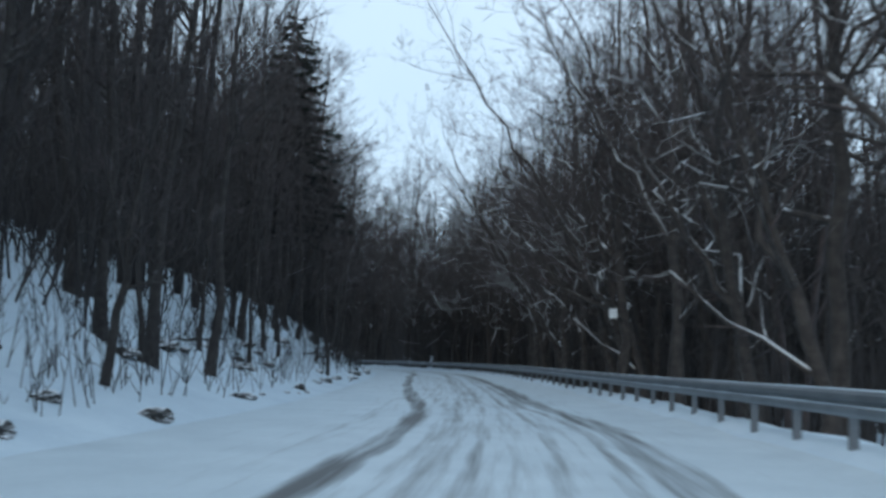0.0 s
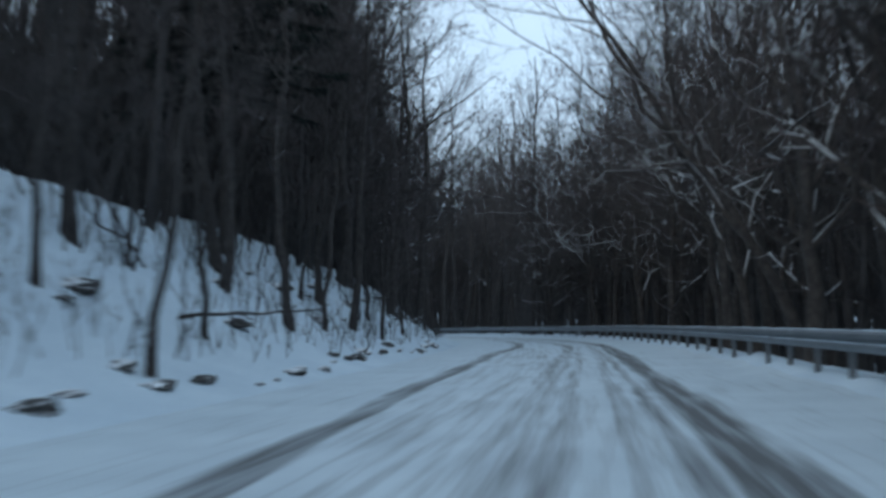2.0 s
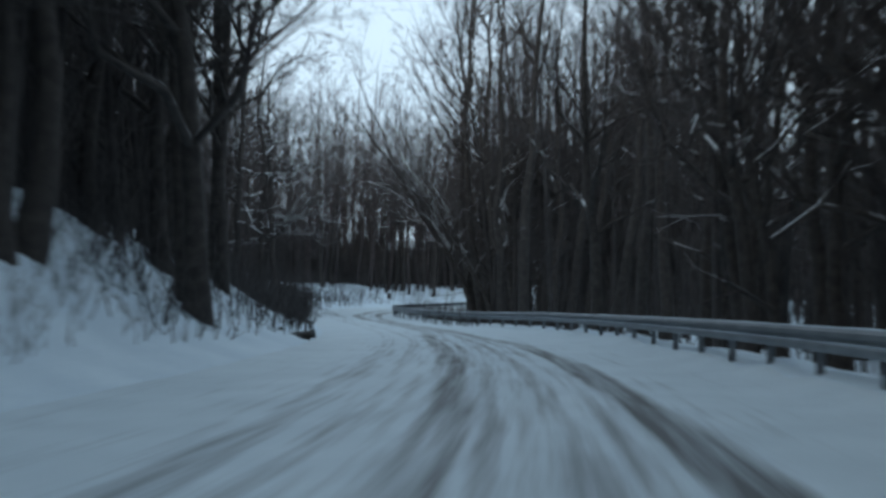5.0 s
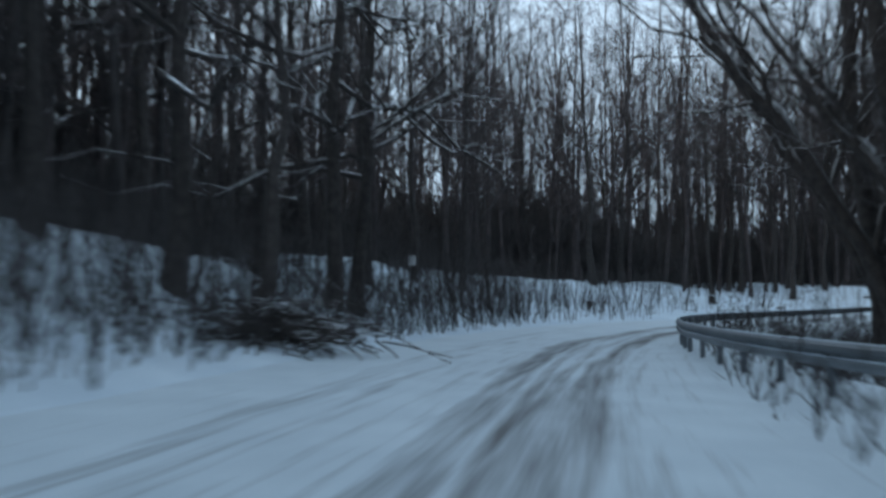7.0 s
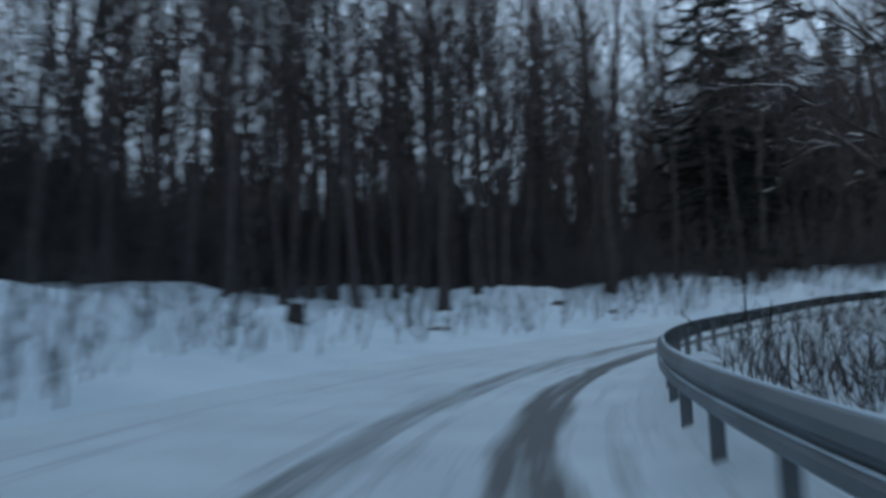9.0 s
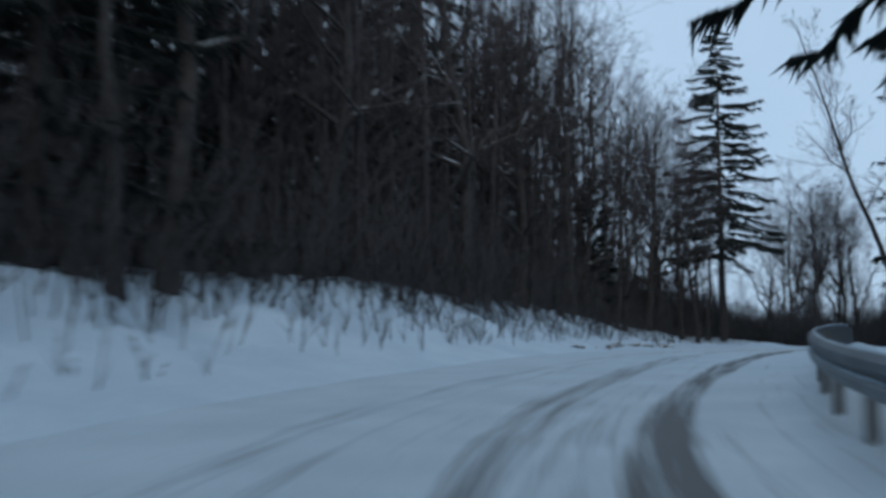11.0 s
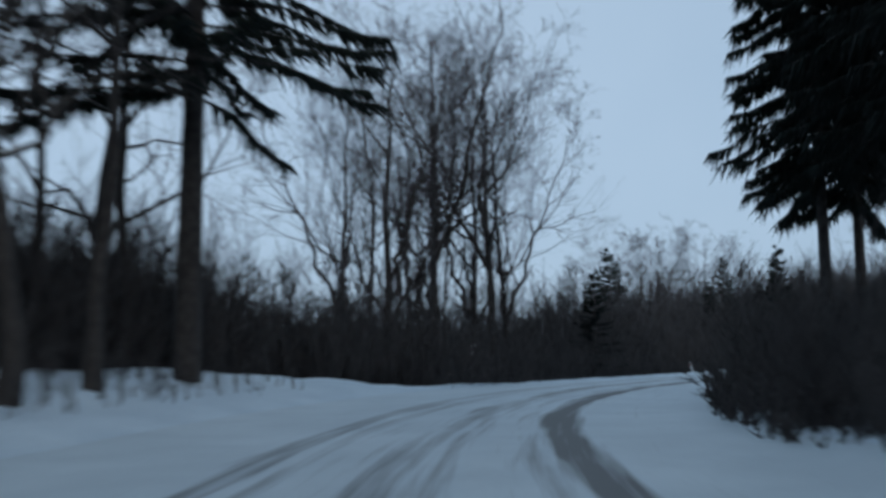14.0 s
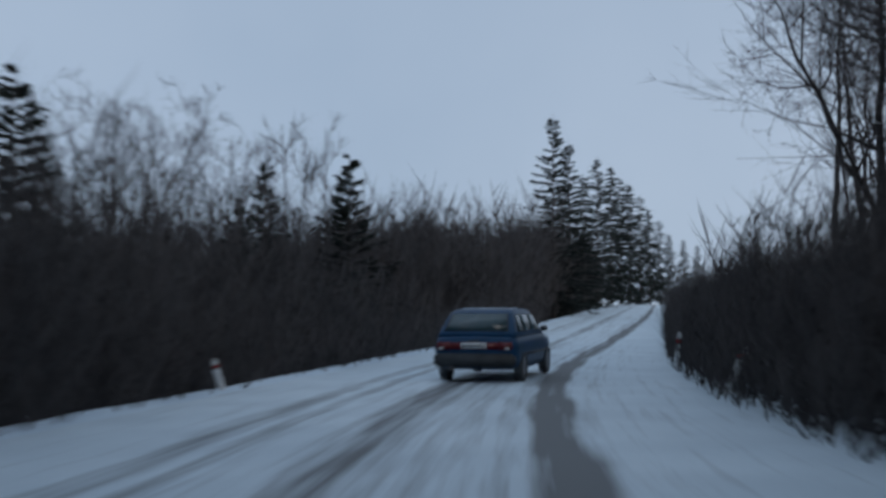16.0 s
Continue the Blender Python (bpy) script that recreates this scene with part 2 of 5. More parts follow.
def rise(s, n, x, y):
    """Height of the snow over the road's surface at s."""
    s, n = np.asarray(s, float), np.asarray(n, float)
    dl, dr = np.maximum(0, LEFT - n), np.maximum(0, n - np.minimum(RIGHT, RAIL_N(s) - 0.25))
    lb = np.interp(s, along(-3, 2.0, 3.0, 5.2, 6.4, 7.0, 7.5, 8.1, 9.0, 10.0, 10.6, 11.4, 12.3, 13.3, 14.2, 14.9, 15.35, 15.6, 15.9, 19), [2.0, 2.1, 2.9, 3.2, 3.0, 2.9, 2.8, 2.3, 2.1, 1.4, 1.2, 1.2, 1.9, 1.9, 1.2, 0.45, 0.4, -0.1, -0.9, -1.0])
    lw = np.interp(s, along(-3, 5.2, 7, 7.6, 8.7, 10.4, 11.7, 14.3, 15), [7.0, 6.0, 7.0, 9.0, 11.0, 9.0, 6.0, 5.0, 3.5])
    ls = np.interp(s, along(-3, 5.2, 7, 10.3, 11.7, 13.8, 15.2), [0.30, 0.30, 0.12, 0.09, 0.04, 0.0, -0.03])
    rb = np.interp(s, along(-3, 5.2, 7, 10.3, 13.5, 14.4, 15.7), [-1.2, -1.0, -0.7, -0.6, -0.8, 0.25, 0.3])
    rs = np.interp(s, along(-3, 5.2, 7.3, 10.3, 13.5, 14.6), [-0.10, -0.05, 0.02, 0.03, 0.0, 0.0])
    left = lb * ease(dl / lw) + ls * np.clip(dl - lw * 0.7, 0, 45)
    left = left + 0.10 * ease(dl / 0.7) + (0.05 * lattice(x, y, 0.75, 9) + 0.06 * np.maximum(0, lattice(x, y, 1.3, 10))) * ease(dl / 1.2) + 0.25 * lattice(x, y, 2.3, 3) * ease(dl / 4) + 0.5 * lattice(x, y, 7.0, 4) * ease((dl - 2) / 8)
    right = rb * ease((dr - 1.0) / 3.5) + rs * np.clip(dr - 3, 0, 50)
    right = right + 0.12 * ease(dr / 0.6) + 0.04 * lattice(x, y, 0.7, 12) * ease(dr / 0.8) + 0.12 * lattice(x, y, 1.7, 5) * ease(dr / 1.5) + 0.4 * lattice(x, y, 6.0, 6) * ease((dr - 3) / 8)
    drift = np.interp(s, [0, 110, 130, 205, 222, 256, 262], [0.2, 0.2, 0.04, 0.04, 0.22, 0.2, 0.0])
    right = right + drift * np.exp(-(((n - RAIL_N(s) - 0.1) / 0.5) ** 2)) * (0.8 + 0.5 * lattice(x, y, 1.1, 14))
    bank = np.interp(s, along(6.8, 7.7, 8.6, 9.2, 10, 11.2), [0, 0.045, 0.05, 0.055, 0.04, 0.0])
    return np.where(n < 0, left, right) - bank * np.clip(n, -7, 5) + 0.012 * lattice(x, y, 0.9, 8)


def ground_z(x, y):
    s, n, z = locate(x, y)
    return z + rise(s, n, x, y)


def place(s, n):
    x, y = at_road(s, n)
    return float(x), float(y), float(ground_z(x, y)[0])


# ---------------------------------------------------------------- mesh helpers
def fast_mesh(name, verts, faces, mat, smooth=True):
    """A mesh from arrays; faces all with the same number of corners."""
    verts, faces = np.asarray(verts, np.float32), np.asarray(faces, np.int32)
    me = bpy.data.meshes.new(name)
    me.vertices.add(len(verts))
    me.vertices.foreach_set("co", verts.ravel())
    me.loops.add(faces.size)
    me.loops.foreach_set("vertex_index", faces.ravel())
    me.polygons.add(len(faces))
    me.polygons.foreach_set("loop_start", np.arange(0, faces.size, faces.shape[1], dtype=np.int32))
    me.polygons.foreach_set("use_smooth", np.full(len(faces), smooth))
    me.update(calc_edges=True)
    me.materials.append(mat)
    return me


def grid_faces(rows_, cols):
    i = np.arange((rows_ - 1) * cols).reshape(rows_ - 1, cols)[:, :-1].ravel()
    return np.stack([i, i + 1, i + cols + 1, i + cols], 1)


def tubes(P, R, sides):
    """Round rods along polylines: P (N, M, 3), R (N, M). Returns vertices and quads."""
    P, R = np.asarray(P, float), np.asarray(R, float)
    N, M = P.shape[:2]
    t = np.gradient(P, axis=1)
    t /= np.linalg.norm(t, axis=2, keepdims=True) + 1e-9
    ref = np.where(np.abs(t[:, :1, 2:]) > 0.9, [[[1.0, 0, 0]]], [[[0, 0, 1.0]]]) * np.ones((N, M, 1))
    u = np.cross(t, ref)
    u /= np.linalg.norm(u, axis=2, keepdims=True) + 1e-9
    v = np.cross(t, u)
    a = np.arange(sides) * 2 * np.pi / sides
    ring = u[:, :, None] * np.cos(a)[None, None, :, None] + v[:, :, None] * np.sin(a)[None, None, :, None]
    verts = (P[:, :, None] + ring * R[:, :, None, None]).reshape(-1, 3)
    k = np.arange(sides)
    quad = np.stack([k, (k + 1) % sides, (k + 1) % sides + sides, k + sides], 1)
    base = (np.arange(N)[:, None] * M + np.arange(M - 1)[None]).reshape(-1, 1, 1) * sides
    return verts, (base + quad[None]).reshape(-1, 4)


def cones(P, R):
    """Thin three-sided points: P (N, 2, 3) from foot to tip, R (N, 2) of which the foot's radius counts."""
    t = P[:, 1] - P[:, 0]
    t = t / (np.linalg.norm(t, axis=1, keepdims=True) + 1e-9)
    ref = np.where(np.abs(t[:, 2:]) > 0.9, [[1.0, 0, 0]], [[0, 0, 1.0]])
    u = np.cross(t, ref)
    u /= np.linalg.norm(u, axis=1, keepdims=True) + 1e-9
    v = np.cross(t, u)
    ring = [P[:, 0] + R[:, :1] * (u * math.cos(a) + v * math.sin(a)) for a in (0.0, 2.094, 4.189)]
    verts = np.stack([*ring, P[:, 1]], 1).reshape(-1, 3)
    tri = np.array([(0, 1, 3), (1, 2, 3), (2, 0, 3)])
    return verts, (np.arange(len(P))[:, None, None] * 4 + tri[None]).reshape(-1, 3)


def joined(chunks):
    vs, fs, n = [], [], 0
    if len({f.shape[1] for v, f in chunks}) > 1:
        chunks = [(v, f if f.shape[1] == 3 else np.concatenate([f[:, :3], f[:, [0, 2, 3]]])) for v, f in chunks]
    for v, f in chunks:
        vs.append(v)
        fs.append(f + n)
        n += len(v)
    return np.concatenate(vs), np.concatenate(fs)


def part(name, data, parent, label="", m=None):
    ob = new(name, data)
    ob.parent = parent
    if m is not None:
        ob.matrix_basis = m
    if label:
        tagged(ob, label)
    return ob


def holder(name, m=None):
    ob = new(name)
    ob.empty_display_size = 0.2
    if m is not None:
        ob.matrix_basis = m
    return ob


# ---------------------------------------------------------------- ground and road
def build_ground():
    xs, ys = np.arange(-150, 171, 1.5), np.arange(-90, 341, 1.5)
    far = np.array([-1800, -700, -300, -180])
    xs = np.r_[far, xs, -far[::-1] + 30]
    ys = np.r_[far - 20, ys, -far[::-1] + 190]
    X, Y = np.meshgrid(xs, ys)
    x, y = X.ravel(), Y.ravel()
    s, n, z = locate(x, y)
    h = z + rise(s, n, x, y)
    inner = (n > -12.6) & (n < 8.6)
    h = np.where(inner, h - 0.45 * ease(np.minimum(n + 12.6, 8.6 - n) / 1.5), h)
    off = np.maximum(np.abs(x - 10) - 140, np.abs(y - 125) - 190)
    far_ = np.clip(off / 100, 0, 1)
    h = np.clip(h, -5, 9) * (1 - far_) + 3.0 * far_
    ob = new("ground", fast_mesh("ground", np.stack([x, y, h], 1), grid_faces(len(ys), len(xs)), SNOW))
    tagged(ob, "snow-covered forest floor rising and falling beside the road", "ground", kind="structure")


def strip(name, n0, n1, step_n, s0, s1, step_s, mat, wear=None, dig=0.0):
    ss, ns = np.arange(s0, s1 + 1e-6, step_s), np.linspace(n0, n1, max(2, round((n1 - n0) / step_n) + 1))
    S, Nn = np.meshgrid(ss, ns, indexing="ij")
    s, n = S.ravel(), Nn.ravel()
    x, y = at_road(s, n)
    z = np.interp(s, LINE_S, LINE[:, 2]) + rise(s, n, x, y)
    me_w = wear(s, n, x, y) if wear else None
    lane = np.stack([s * 0.35, n * 7.0, 0 * s], 1)
    if wear:
        z = z - 0.035 * me_w + 0.02
    me = fast_mesh(name, np.stack([x, y, z], 1), grid_faces(len(ss), len(ns))[:, ::-1], mat)
    if wear:
        me.attributes.new("wear", "FLOAT", "POINT").data.foreach_set("value", me_w.astype(np.float32))
        me.attributes.new("lane", "FLOAT_VECTOR", "POINT").data.foreach_set("vector", lane.astype(np.float32).ravel())
    return new(name, me)


def wear_of(s, n, x, y):
    """How far the snow is driven off: long ruts that wander a little."""
    out = np.zeros(len(s))
    w = 0.05 * lattice(s, s * 0, 18.0, 21)
    ramp = lambda pts, vals: np.interp(s, pts, vals)
    outer_left = ramp([8, 18, 24, 30, 42, 60, 68, 76, 100, 147, 167, 184, 230, 243, 257, 271, 281, 292, 304], [-1.75, -1.75, -1.95, -2.4, -2.9, -2.8, -2.1, -1.9, -2.6, -3.4, -4.0, -3.2, -2.75, -2.35, -2.2, -2.4, -2.7, -3.0, -3.3])
    inner_left = ramp([20, 43, 60, 68, 106, 111, 118, 131, 147, 153, 166, 184, 231, 236, 258, 271, 277, 286, 296], [-0.9, -0.8, -0.35, 0.0, -1.45, -1.5, -0.95, -1.2, -1.53, -1.15, -1.65, -1.42, -1.0, -0.7, -0.8, -0.75, -1.2, -1.35, -1.6])
    outer_right = ramp([9, 16, 25, 43, 60, 72, 106, 112, 120, 127, 147, 152, 166, 172, 180, 186, 200, 231, 243, 249, 257, 263, 268, 277, 286, 291, 303, 317, 358], [1.5, 1.6, 1.05, 1.07, 1.35, 1.7, 0.64, 0.05, 0.05, -0.2, 0.05, -0.15, -0.18, -0.37, -0.35, -0.2, -0.2, 1.05, 0.95, 1.3, 1.1, 0.78, 0.58, 0.45, 0.3, 0.5, 0.22, 0.4, 1.2])
    ruts = (
        (outer_left, 0.21, ramp([-40, 70, 85, 105, 140, 200, 226, 250, 290, 320], [0.95, 0.9, 0.45, 0.25, 0.3, 0.3, 0.55, 0.6, 0.5, 0.55])),
        (inner_left, 0.25, ramp([0, 45, 58, 68, 100, 125, 142, 195, 225, 262, 290], [0.2, 0.35, 0.65, 0.65, 0.65, 0.5, 0.75, 0.85, 0.4, 0.6, 0.65])),
        (inner_left + 0.42, 0.11, ramp([0, 100, 115, 130, 150, 170, 230], [0.3, 0.35, 0.5, 0.4, 0.45, 0.15, 0.25])),
        (0.5 * (inner_left + outer_right) + 0.1, 0.12, ramp([0, 30, 60, 100, 130, 150], [0.4, 0.5, 0.35, 0.45, 0.3, 0.1])),
        (outer_right, 0.28, ramp([0, 20, 40, 58, 100, 112, 130, 146, 160, 225, 300], [0.5, 0.7, 0.9, 1.05, 0.8, 0.55, 0.55, 0.8, 1.05, 1.15, 1.2])),
        (outer_right - 0.5, 0.11, ramp([0, 25, 60, 100, 146, 160, 220, 232, 240, 280], [0.45, 0.55, 0.45, 0.3, 0.35, 0.1, 0.2, 0.45, 0.25, 0.3])),
        (outer_left + 0.55, 0.12, ramp([0, 60, 225, 280, 300], [0.15, 0.2, 0.25, 0.4, 0.45])),
    )
    for k, (at, wide, deep) in enumerate(ruts):
        edge = wide * (1 + 0.25 * lattice(s, s * 0 + 9 * k, 3.0, 31 + k))
        ragged = 0.035 * lattice(s, s * 0 + 5 * k, 0.9, 61 + k)
        body = np.exp(-(((n - at - ragged - w * (1 + 0.3 * k % 2)) / edge) ** 6))
        streak = 0.78 + 0.3 * lattice(n * 9, s * 0.35, 1.0, 41 + k)
        out = np.maximum(out, 0.86 * deep * body * streak)
    haze_ = np.exp(-(((n + 0.6) / 2.4) ** 4)) * (0.14 + 0.10 * lattice(n * 2.2, s * 0.10, 1.0, 77) + 0.13 * lattice(n * 6.5, s * 0.16, 1.0, 78))
    return np.clip(out + haze_, 0, 1)


build_ground()
S_END = 440.0
road = strip("road", LEFT, RIGHT, 0.065, -50, S_END, 0.8, ROAD_SNOW, wear_of)
tagged(road, "snow-covered country road with slushy grey wheel ruts", "road", kind="structure")
verge = strip("verge_left", -14.0, LEFT, 0.28, -50, S_END, 0.5, SNOW)
tagged(verge, "smooth snowy bank along the road", "snow bank", kind="structure")
verge = strip("verge_right", RIGHT, 10.0, 0.25, -50, S_END, 0.5, SNOW)
tagged(verge, "snowy shoulder falling away behind the guardrail", "snow shoulder", kind="structure")


# ---------------------------------------------------------------- guardrail
RAIL_S0, RAIL_S1 = -44.0, along(13.5)[0] + 18
ROAD_BANK = lambda s: np.interp(s, along(6.8, 7.7, 8.6, 9.2, 10, 11.2), [0, 0.045, 0.05, 0.055, 0.04, 0.0])


def rail_point(s, up):
    x, y = at_road(s, RAIL_N(s))
    return np.stack([x, y, np.interp(s, LINE_S, LINE[:, 2]) + up + RAIL_UP(s) - ROAD_BANK(s) * RAIL_N(s)], -1)


def build_guardrail():
    rail = holder("guardrail")
    tagged(rail, "long galvanised steel guardrail on posts in the snow", "guardrail")
    # the beam's folded section: out from the post, height
    prof = np.array([(0.0, 0.50), (-0.03, 0.505), (-0.075, 0.545), (-0.08, 0.60), (-0.03, 0.635), (-0.03, 0.665), (-0.08, 0.70), (-0.075, 0.755), (-0.03, 0.795), (0.0, 0.80)])
    back = prof[::-1] + [(0.012, 0.0)]
    ring = np.r_[prof, back]
    for k in range(int((RAIL_S1 - RAIL_S0) / 4)):
        s = np.linspace(RAIL_S0 + 4 * k, RAIL_S0 + 4 * k + 4.06, 9)
        drop = np.where(s > RAIL_S1 - 7, -0.55 * ease((s - RAIL_S1 + 7) / 7), 0)
        x, y = at_road(s, RAIL_N(s))
        z = np.interp(s, LINE_S, LINE[:, 2]) + drop + RAIL_UP(s) - ROAD_BANK(s) * RAIL_N(s)
        tx, ty = np.interp(s, LINE_S, TAN[:, 0]), np.interp(s, LINE_S, TAN[:, 1])
        lap = 0.004 * (k % 2)
        v = np.stack([x[:, None] + (ring[None, :, 0] - 0.06 - lap) * ty[:, None], y[:, None] - (ring[None, :, 0] - 0.06 - lap) * tx[:, None], z[:, None] + ring[None, :, 1]], -1)
        m = len(ring)
        f = []
        for r in range(8):
            f += [(r * m + j, r * m + (j + 1) % m, (r + 1) * m + (j + 1) % m, (r + 1) * m + j) for j in range(m)]
        beam = part("beam", fast_mesh("beam", v.reshape(-1, 3), np.array(f), ZINC, False), rail)
        for out, up, wide in ((-0.112, 0.628, 0.014), (-0.062, 0.802, 0.018)):
            fill = wide * (0.7 + 0.5 * lattice(s * 2.3, s * 0 + out * 90, 1.0, 55))
            line = np.stack([x + out * ty, y - out * tx, z + up], -1)
            part("snow_line", fast_mesh("snow_line", *tubes(line[None], fill[None], 5), SNOW), beam, "thin line of snow")
    # one post: a C channel, shared by all
    c = [(-0.05, -0.03), (0.05, -0.03), (0.05, -0.02), (-0.04, -0.02), (-0.04, 0.02), (0.05, 0.02), (0.05, 0.03), (-0.05, 0.03)]
    v = np.array([(a, b, zz) for zz in (-0.9, 0.74) for a, b in c])
    m = len(c)
    post = fast_mesh("post", v, np.array([(j, (j + 1) % m, m + (j + 1) % m, m + j) for j in range(m)]), ZINC, False)
    for k in range(int((RAIL_S1 - RAIL_S0 - 2) / 2)):
        s = RAIL_S0 + 1 + 2 * k
        low = -0.5 * ease((s - RAIL_S1 + 7) / 7)
        p = rail_point(np.array([s]), low)[0]
        t = math.atan2(np.interp(s, LINE_S, TAN[:, 1]), np.interp(s, LINE_S, TAN[:, 0]))
        part("post", post, rail, m=Matrix.Translation(p) @ Matrix.Rotation(t + math.pi / 2, 4, "Z"))


build_guardrail()


# ---------------------------------------------------------------- trees
def bend(start, way, length, rng, M, lift, wobble):
    """Polylines from start along way that curve by lift (up) and wander."""
    N = len(start)
    u = np.linspace(0, 1, M)[None, :, None]
    side = rng.normal(0, 1, (N, 1, 3)) * wobble
    P = start[:, None] + way[:, None] * u * length[:, None, None] + side * (u**2) * length[:, None, None]
    P[:, :, 2] += lift * (u[:, :, 0] ** 2) * length[:, None]
    kink = rng.normal(0, 1, (N, M, 3)) * 0.25 * wobble * length[:, None, None]
    kink[:, 0] = 0
    return P + kink


def shoots(P, R, k, rng, M, length, spread, lift, wobble, lo=0.25, hi=1.0, thin=0.55, tip=0.004):
    """k children on each of the rods P."""
    N, Mp = P.shape[:2]
    which = np.repeat(np.arange(N), k)
    u = lo + (hi - lo) * rng.rand(N * k)
    f = u * (Mp - 1)
    i = np.minimum(f.astype(int), Mp - 2)
    a = (f - i)[:, None]
    start = P[which, i] * (1 - a) + P[which, i + 1] * a
    along = P[which, i + 1] - P[which, i]
    along /= np.linalg.norm(along, axis=1, keepdims=True) + 1e-9
    perp = rng.normal(0, 1, (N * k, 3))
    perp -= along * (perp * along).sum(1, keepdims=True)
    perp /= np.linalg.norm(perp, axis=1, keepdims=True) + 1e-9
    ang = np.radians(spread) * (0.7 + 0.6 * rng.rand(N * k, 1))
    way = along * np.cos(ang) + perp * np.sin(ang)
    own = np.linalg.norm(P[:, -1] - P[:, 0], axis=1)[which]
    L = own * length * (1.15 - 0.75 * u) * (0.6 + 0.8 * rng.rand(N * k))
    r = (R[which, i] * (1 - a[:, 0]) + R[which, i + 1] * a[:, 0]) * thin
    Q = bend(start, way, L, rng, M, lift, wobble)
    return Q, np.maximum(r[:, None] * np.linspace(1, 0.1, M)[None], tip)


def bare_tree(seed, h, r0, lean=0.0, first=0.35, limbs=16, limb_len=0.32, spread=48, fork=False, twigs=5, lift=0.25, barks=None, twig_mat=None, wobble=0.12):
    """A leafless broad-leaved tree: trunk with its limbs, and a crown of twigs."""
    rng = np.random.RandomState(seed)
    tree = holder("tree")
    M = 14
    u = np.linspace(0, 1, M)
    az = rng.rand() * 6.28
    P = np.stack([lean * h * u**1.3 + 0.02 * h * np.cumsum(rng.normal(0, 0.35, M)), 0.02 * h * np.cumsum(rng.normal(0, 0.35, M)), h * u - 0.3], 1)
    P -= P[0] * [1, 1, 0]
    R = r0 * (1 - 0.86 * u) * (1 + 0.5 * np.exp(-u * 22))
    T, TR = P[None], R[None]
    stems, sr = [T], [TR]
    if fork:
        F, FR = shoots(T, TR, 2, rng, M, 0.75, 22, 0.15, 0.05, lo=0.25, hi=0.42, thin=0.8)
        stems, sr = [T, F], [TR, FR]
    S, SR = np.concatenate(stems), np.concatenate(sr)
    Lb, LR = shoots(S, SR, limbs // len(S), rng, 6, limb_len, spread, lift, wobble, lo=first, hi=0.98)
    Br, BR = shoots(Lb, LR, 5, rng, 4, 0.5, 42, lift * 0.7, wobble, lo=0.2)
    Tw, TwR = shoots(Br, BR, twigs, rng, 3, 0.6, 40, 0.12, 0.12, lo=0.15, tip=0.005)
    tw = [shoots(Tw, TwR, 3, rng, 2, 0.55, 38, 0.08, 0.08, lo=0.2, tip=0.006), shoots(Lb, LR, twigs + 1, rng, 2, 0.3, 50, 0.15, 0.1, lo=0.2, tip=0.006)]
    wood = joined([tubes(S, SR, 8), tubes(Lb, LR, 5), tubes(Br, BR, 3)])
    fine = joined([tubes(Tw[:, ::2], TwR[:, ::2], 3), *(cones(Q, q * 1.25) for Q, q in tw)])
    part("trunk", fast_mesh("trunk", *wood, barks or BARK), tree)
    part("crown", fast_mesh("crown", *fine, twig_mat or TWIG), tree, "fine bare twigs")
    return tree


